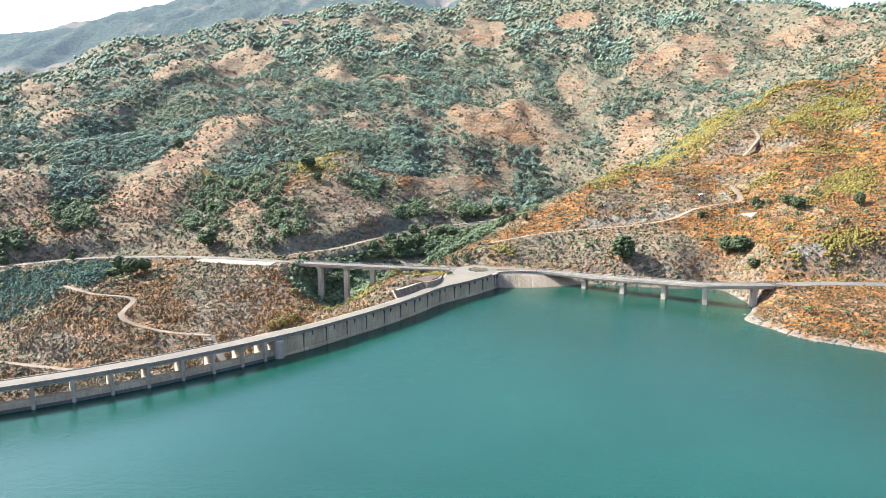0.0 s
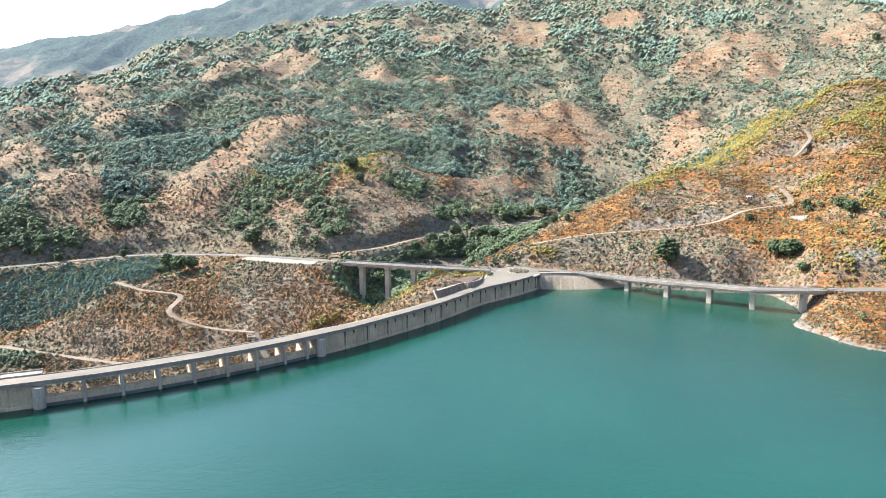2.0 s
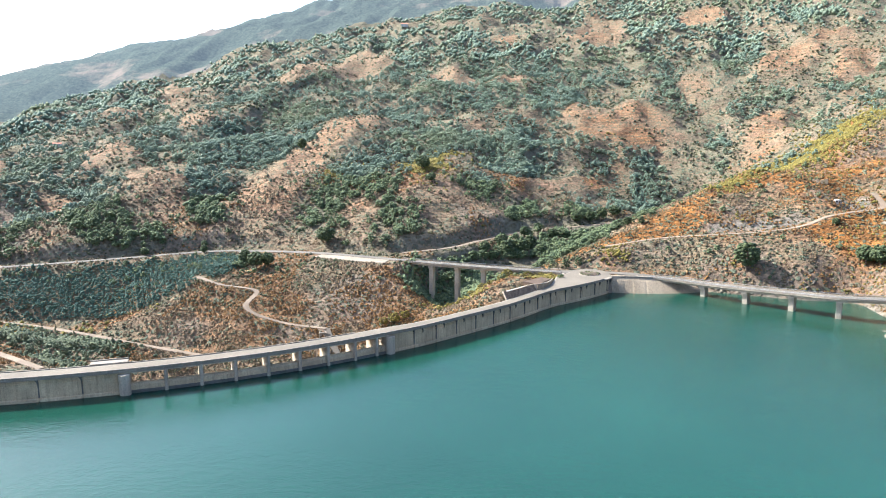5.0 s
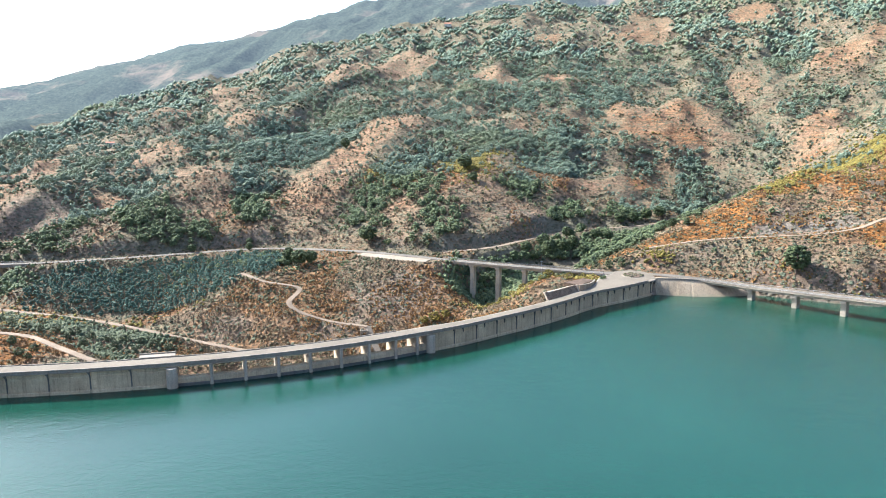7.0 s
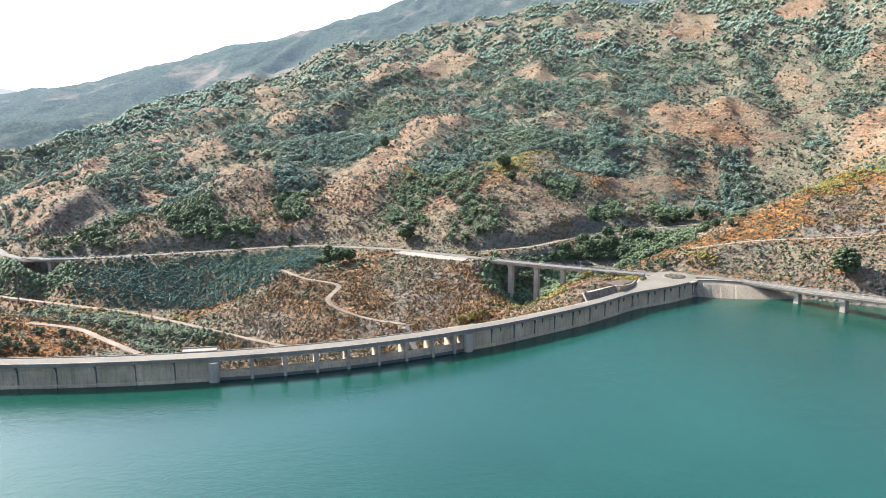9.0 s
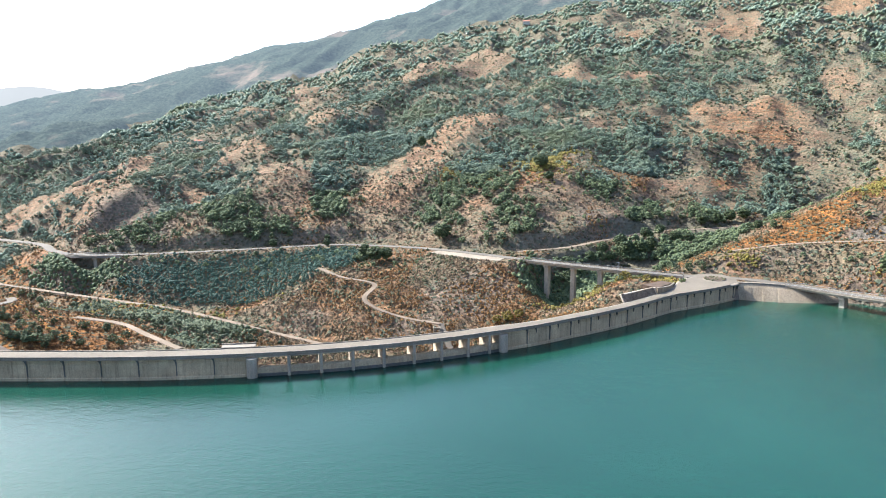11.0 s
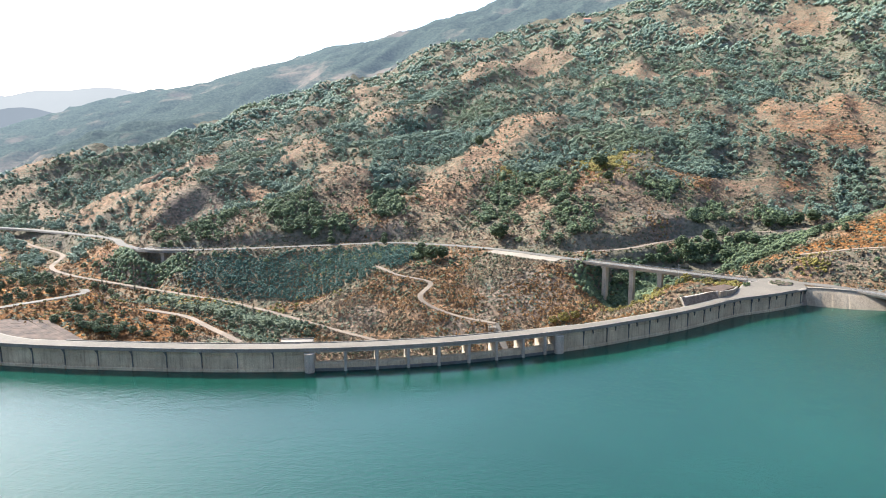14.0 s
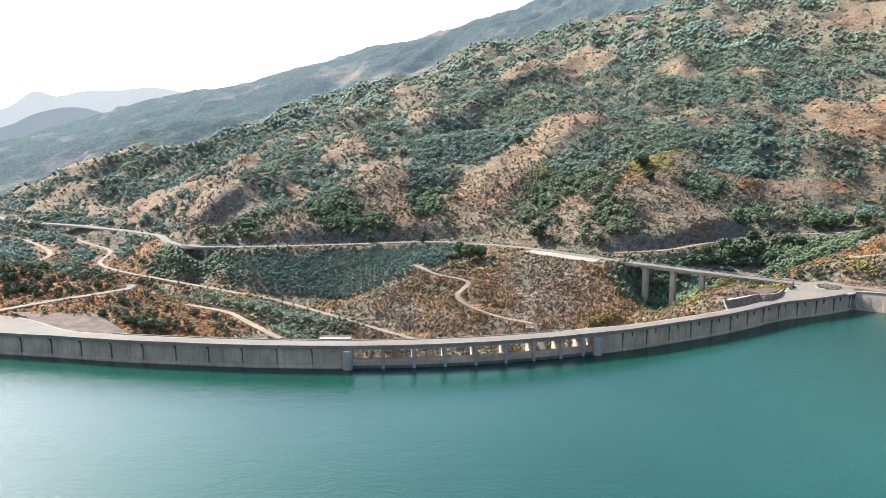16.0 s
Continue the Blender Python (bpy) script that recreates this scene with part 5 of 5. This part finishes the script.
# ---------------------------------------------------------------- works beside the dam
def build_revetment():
    """The pale concrete slope between the dam's end and the viaduct."""
    top = smooth_line([(31.5, 420, 8.4), (44, 422.5, 8.2), (58, 425.5, 7.4), (68, 427.5, 6.2), (78, 427, 4.2), (86, 428, 1.8), (93, 431, -1)], 2)
    foot = smooth_line([(31.5, 415.5, -8), (46, 411.5, -8), (60, 410.5, -8), (72, 413, -8), (82, 418, -8), (89, 424, -8), (96, 429, -8)], 2)
    n = 40
    pick = lambda line, k: line[int(k / (n - 1) * (len(line) - 1))]
    bm = bmesh.new()
    rows = []
    for k in range(n):
        a, b = Vector(pick(top, k)), Vector(pick(foot, k))
        ring = []
        for s in np.linspace(0, 1, 7):
            p = a.lerp(b, s)
            p.z = a.z + (b.z - a.z) * (s ** 1.25)
            ring.append(bm.verts.new(p))
        back = [bm.verts.new((b.x, b.y + 14, -8)), bm.verts.new((a.x, a.y + 6, a.z))]
        rows.append(ring + back)
    m = len(rows[0])
    for r0, r1 in zip(rows, rows[1:]):
        for i in range(m):
            bm.faces.new((r0[i], r0[(i + 1) % m], r1[(i + 1) % m], r1[i]))
    bm.faces.new(rows[0])
    bm.faces.new(rows[-1][::-1])
    bmesh.ops.recalc_face_normals(bm, faces=bm.faces[:])
    ob = thing("revetment", "pale cream concrete bank lining beside the dam", "embankment")
    part("lining", bm, M_LINING, ob)
    line = smooth_line([(31.5, 421, 8.2), (44, 423.5, 8.1), (58, 426, 7.6)], 2)
    d = np.gradient(line[:, :2], axis=0)
    side = np.c_[d[:, 1], -d[:, 0]] / np.linalg.norm(d, axis=1)[:, None]
    part("coping", sweep([(p, (s[0], s[1], 0)) for p, s in zip(line, side)], [(-0.3, -1.0), (0.9, -1.0), (0.9, 0.9), (-0.3, 0.9)]), M_PALE, ob)
    return ob


build_revetment()


def build_island():
    """The planted turning island at the dam's end."""
    ob = thing("turning_island", "kerbed oval island planted with low shrubs", "planter")
    bm = bmesh.new()
    r = bmesh.ops.create_cone(bm, cap_ends=True, segments=32, radius1=1.0, radius2=0.97, depth=0.45)
    m = Matrix.Translation((21.0, 425.5, CREST + 0.2)) @ Matrix.Rotation(radians(15), 4, "Z") @ Matrix.Diagonal((6.4, 6.0, 1, 1))
    bmesh.ops.transform(bm, matrix=m, verts=r["verts"])
    part("kerb", bm, M_PALE, ob)
    g = np.random.default_rng(71)
    a, d = g.uniform(0, 2 * math.pi, 70), np.sqrt(g.random(70)) * 0.9
    p = [m @ Vector((math.cos(t) * q, math.sin(t) * q, 0.25)) for t, q in zip(a, d)]
    v, f = clumps(np.array([q[:] for q in p]), g.uniform(0.4, 0.95, 70), np.full(70, 0.7), 73)
    raw_mesh("planting", v, f, M_SCRUB, ob, smooth=True)
    bm = bmesh.new()
    r = bmesh.ops.create_cone(bm, cap_ends=True, segments=32, radius1=0.95, radius2=0.6, depth=0.3)
    bmesh.ops.transform(bm, matrix=m @ Matrix.Translation((0, 0, 0.37)), verts=r["verts"])
    part("soil", bm, M_TERRACE, ob)
    return ob


build_island()


def prism(a0, a1, back0, back1, low, top0, top1, lean=0.7):
    """A block of wall between two angles round the dam, behind the crest road; its face leans back."""
    bm = bmesh.new()
    quad = []
    for a, back, top in ((a0, back0, top0), (a1, back1, top1)):
        w = deck_width(a) + 0.7
        f0, f1 = w + lean * (low - 8.5), w + lean * (top - 8.5)
        quad.append([bm.verts.new(dam_point(a, -q, h)) for q, h in ((f0, low), (f0 + back, low), (f1 + back, top), (f1, top))])
    p, q = quad
    for k in range(4):
        bm.faces.new((p[k], p[(k + 1) % 4], q[(k + 1) % 4], q[k]))
    bm.faces.new(p[::-1])
    bm.faces.new(q)
    bmesh.ops.recalc_face_normals(bm, faces=bm.faces[:])
    return bm


def build_walls():
    top = lambda a: np.interp(a, [-37.0, -35.8, -33.2, -29.4], [12.4, 12.2, 11.8, 9.6])
    ob = thing("stone_wall", "leaning wall of coursed grey stone behind the crest road", "wall")
    g = random.Random(5)
    for a in np.arange(-37.0, -33.3, 0.37):
        part("core", prism(a, a + 0.37, 1.2, 1.2, 7.6, top(a) - 0.05, top(a + 0.37) - 0.05), M_PIER, ob)
    for c in range(8):
        a = -37.0 + g.random() * 0.1
        while a < -33.35:
            w = g.uniform(0.16, 0.30)
            lo, hi = 8.3 + c * 0.62, 8.3 + (c + 1) * 0.62 - 0.07
            if hi < top(a) + 0.2:
                bm = prism(a, min(a + w - 0.012, -33.3), 0.5, 0.5, lo, hi, hi)
                d = 0.10 + 0.12 * g.random()
                out = Vector((math.cos(radians(a)), math.sin(radians(a)), 0)) * d
                bmesh.ops.translate(bm, verts=bm.verts[:], vec=out)
                part("stone", bm, M_STONE, ob)
            a += w
    ob = thing("retaining_wall", "pale rendered retaining wall behind the crest road", "wall")
    for a in np.arange(-33.2, -29.7, 0.6):
        part("panel", prism(a + 0.005, a + 0.595, 0.7, 0.7, 7.6, top(a), top(a + 0.6), 0.0), M_LINING, ob)
        part("coping", prism(a + 0.005, a + 0.595, 0.9, 0.9, top(a) - 0.3, top(a) + 0.25, top(a + 0.6) + 0.25, 0.0), M_PALE, ob)
    ob = thing("terrace_slab", "brown paved terrace above the retaining wall", "paving")
    part("slab", prism(-33.0, -29.6, 10.0, 7.0, 8.6, 11.7, 9.6, 0.0), M_TERRACE, ob)
    for v in ob.children[0].data.vertices:
        v.co += Vector((-1.0, 0.7, 0))


build_walls()


def build_platform():
    ob = thing("platform", "low white concrete platform beside the crest road", "platform")
    part("base", sweep(arc_path(-62.6, -60.9), [(-8.1, CREST - 1.2), (-12.2, CREST - 1.2), (-12.2, CREST + 0.5), (-8.1, CREST + 0.5)]), M_PALE, ob)
    part("wall", sweep(arc_path(-62.6, -60.9), [(-11.8, CREST + 0.5), (-12.2, CREST + 0.5), (-12.2, CREST + 0.95), (-11.8, CREST + 0.95)]), M_PALE, ob)
    # no hole is cut: a dark strip paints the slot's inner shade
    part("opening", sweep(arc_path(-62.5, -61.9), [(-8.0, CREST + 0.05), (-8.09, CREST + 0.05), (-8.09, CREST + 0.42), (-8.0, CREST + 0.42)]), M_DARK, ob, "flat dark strip imitating a shaded slot")
    for a in (-62.6, -61.75, -60.9):
        m = Matrix.Translation(dam_point(a)) @ Matrix.Rotation(radians(a), 4, "Z")
        part("end_post", box((-12.3, -0.2, CREST + 0.5), (-11.7, 0.2, CREST + 1.1), m), M_PALE, ob)
    return ob


build_platform()


def build_apron():
    """The brownish slabs below the forecourt, laid in bays."""
    ob = thing("apron", "sloping apron of weathered brown concrete slabs", "paving")
    a, b, c, d = (Vector(p) for p in ((-322, 195, 9.6), (-290, 214, 9.0), (-249, 201, 6.6), (-279, 189, 8.2)))
    nu, nv = 8, 4
    for i in range(nu):
        for j in range(nv):
            corner = lambda u, v: a.lerp(b, u).lerp(d.lerp(c, u), v)
            e = 0.0013
            q = [corner(i / nu + e, j / nv + e), corner((i + 1) / nu - e, j / nv + e), corner((i + 1) / nu - e, (j + 1) / nv - e), corner(i / nu + e, (j + 1) / nv - e)]
            bm = bmesh.new()
            up = [bm.verts.new(p) for p in q]
            dn = [bm.verts.new(p - Vector((0, 0, 7))) for p in q]
            bm.faces.new(up)
            bm.faces.new(dn[::-1])
            for k in range(4):
                bm.faces.new((up[k], dn[k], dn[(k + 1) % 4], up[(k + 1) % 4]))
            bmesh.ops.recalc_face_normals(bm, faces=bm.faces[:])
            part("slab", bm, M_TERRACE, ob)
    return ob


build_apron()
build_viaduct("road_bridge", "short grey concrete road bridge over a dark gully", bridge_line([(-424, 399, 3.0), (-409, 396.5, 3.2), (-395, 400, 3.4), (-382, 404, 3.7)]), 8.4, [(-402, 398)], [-16], 0.9)


def build_house(name, label, x, y, w, d, h, turn, roof=True):
    z = float(height(np.array([x], float), np.array([y], float))[0]) - 0.4
    m = pose(x, y, z, 0, 0, turn)
    ob = thing(name, label, "house")
    part("wall", box((-w / 2, -d / 2, -1), (w / 2, d / 2, h), m), M_WHITE, ob)
    if roof:
        bm = bmesh.new()
        p = [(-w / 2 - 0.4, -d / 2 - 0.4, h), (w / 2 + 0.4, -d / 2 - 0.4, h), (w / 2 + 0.4, d / 2 + 0.4, h), (-w / 2 - 0.4, d / 2 + 0.4, h), (-w / 2 - 0.4, 0, h + d * 0.28), (w / 2 + 0.4, 0, h + d * 0.28)]
        vs = [bm.verts.new(m @ Vector(q)) for q in p]
        for f in ((0, 1, 5, 4), (2, 3, 4, 5), (0, 4, 3), (1, 2, 5), (0, 3, 2, 1)):
            bm.faces.new([vs[i] for i in f])
        bmesh.ops.recalc_face_normals(bm, faces=bm.faces[:])
        part("roof", bm, M_TILE, ob)
    for k in (-0.25, 0.25):
        part("window", box((k * w - 0.5, -d / 2 - 0.06, h * 0.4), (k * w + 0.5, -d / 2 + 0.02, h * 0.75), m), M_GLASS, ob)
    return ob


build_house("house", "small white farmhouse with a tiled roof among trees", 88, 655, 6, 4.5, 2.8, 20)
build_house("hut", "small white hut on the rocky cutting", 179, 487, 3.4, 3, 2.8, 0, False)
build_house("house", "white farmhouse high on the mountainside", -277, 1284, 12, 8, 4.5, 10)
build_house("house", "small white house on a wooded shoulder of the mountain", -563, 730, 9, 6, 3.2, 35)
build_house("shed", "long pale flat-roofed shed in the valley", -500, 352, 9, 5, 2.8, 55, False)
build_house("shed", "pale flat-roofed farm shed beside the valley track", -650, 398, 8, 5, 2.4, 55, False)


def build_ruin():
    """A roofless stone house on the spur: broken walls with three gaps."""
    z = float(height(np.array([179.7]), np.array([522.8]))[0])
    m = pose(179.7, 522.8, z - 0.3, 0, 0, -18)
    ob = thing("ruin", "roofless pale stone house with gaping window openings", "ruin")
    for k, (lo, hi, top) in enumerate(((-5.0, -3.2, 2.6), (-2.2, -0.6, 3.1), (0.5, 2.0, 2.7), (3.1, 5.0, 3.3))):
        part("front_wall", box((lo, -2.3, -0.5), (hi, -1.8, top), m, 0.06), M_LINING, ob)
    part("lintel", box((-3.2, -2.28, 2.1), (-2.2, -1.82, 2.5), m, 0.05), M_LINING, ob)
    part("lintel", box((2.0, -2.28, 2.1), (3.1, -1.82, 2.5), m, 0.05), M_LINING, ob)
    for x in (-5.0, 4.6):
        part("side_wall", box((x, -1.8, -0.5), (x + 0.45, 2.0, 2.2), m, 0.06), M_LINING, ob)
    part("rear_wall", box((-4.55, 1.6, -0.5), (4.6, 2.0, 1.7), m, 0.06), M_LINING, ob)
    return ob


build_ruin()


def build_chute():
    """The pale stepped block where the service track comes down behind the spillway."""
    ob = thing("stepped_chute", "pale concrete chute stepping down behind the spillway", "chute")
    m = pose(-129.4, 371.5, -20.6, 0, 0, 20)
    for k in range(6):
        part("step", box((-1.6, -3.4 - 1.3 * k, -6.0 - 1.3 * k), (1.6, -2.1 - 1.3 * k, 2.6 - 1.3 * k), m, 0.05), M_PALE, ob)
    for x in (-2.0, 1.6):
        part("cheek", box((x, -10.0, -13.0), (x + 0.4, -2.0, -3.6), m, 0.05), M_PALE, ob)
        part("cheek", box((x, -6.0, -6.0), (x + 0.4, -1.8, 3.1), m, 0.05), M_PALE, ob)
    return ob


build_chute()


def build_mast():
    z = float(height(np.array([-33.0]), np.array([425.0]))[0])
    ob = thing("mast", "thin grey steel mast by the viaduct", "mast")
    bm = bmesh.new()
    r = bmesh.ops.create_cone(bm, cap_ends=True, segments=10, radius1=0.16, radius2=0.08, depth=13)
    bmesh.ops.transform(bm, matrix=Matrix.Translation((-33, 425, z + 6)), verts=r["verts"])
    part("pole", bm, M_METAL, ob)
    part("arm", box((-33.9, 424.9, z + 12.2), (-32.1, 425.1, z + 12.4)), M_METAL, ob)
    return ob


build_mast()


def build_slab():
    z = height(np.array([199.0, 203.0, 200.0]), np.array([457.0, 455.0, 449.0]))
    bm = bmesh.new()
    p = [(196, 461), (205, 456), (199, 450)]
    zz = height(np.array([q[0] for q in p], float), np.array([q[1] for q in p], float)) + 0.8
    up = [bm.verts.new((x, y, h)) for (x, y), h in zip(p, zz)]
    dn = [bm.verts.new((x, y, h - 2.5)) for (x, y), h in zip(p, zz)]
    bm.faces.new(up)
    bm.faces.new(dn[::-1])
    for k in range(3):
        bm.faces.new((up[k], dn[k], dn[(k + 1) % 3], up[(k + 1) % 3]))
    bmesh.ops.recalc_face_normals(bm, faces=bm.faces[:])
    return tagged(finish("clearing_slab", bm, M_PALE), "pale three-sided concrete slab on the orange hillside", "slab")


build_slab()


def build_yard():
    """The paved yard at the dam's downstream foot."""
    z = float(height(np.array([-172.0]), np.array([334.0]))[0])
    m = pose(-172, 334, z + 0.8, 0, 0, 22)
    ob = thing("yard", "grey paved yard below the spillway with pale kerbs", "paving")
    part("slab", box((-17, -6, -8), (17, 6, 0), m, 0.1), M_ASPHALT, ob)
    for y in (-6.3, 6.3):
        part("kerb", box((-17, y - 0.28, -8), (17, y + 0.28, 0.5), m, 0.05), M_LINING, ob)


build_yard()


def build_boulders():
    """Pale rocks along the inlet's shore."""
    g = np.random.default_rng(81)
    forms = []
    for k in range(4):
        bm = bmesh.new()
        bmesh.ops.create_icosphere(bm, subdivisions=2, radius=1.0)
        for v in bm.verts:
            v.co *= 1 + 0.35 * (noise.noise(v.co * 1.3 + Vector((k * 7, 0, 0))))
            v.co.z *= 0.7
        forms.append(tagged(finish("boulder", bm, M_ROCK), "grey-brown weathered boulder at the water's edge", "rock", "shore boulders"))
    line = smooth_line([(92, 430, 0), (110, 425, 0), (130, 421, 0), (149, 417, 0), (166, 412, 0), (170, 400, 0), (168, 388, 0), (160, 362, 0), (147, 344, 0), (160, 316, 0), (178, 301, 0)], 2.2)
    for i, p in enumerate(line):
        x, y = p[0] + g.normal(0, 1.3), p[1] + g.normal(0, 1.3)
        z = float(height(np.array([x]), np.array([y]))[0])
        s = g.uniform(0.4, 1.25)
        if z > -1.2:
            copy_thing(forms[i % 4], pose(x, y, z + 0.15 * s, g.uniform(-20, 20), g.uniform(-20, 20), g.uniform(0, 360)) @ Matrix.Diagonal((s, s * g.uniform(0.8, 1.3), s, 1)))
    clear(forms)


build_boulders()
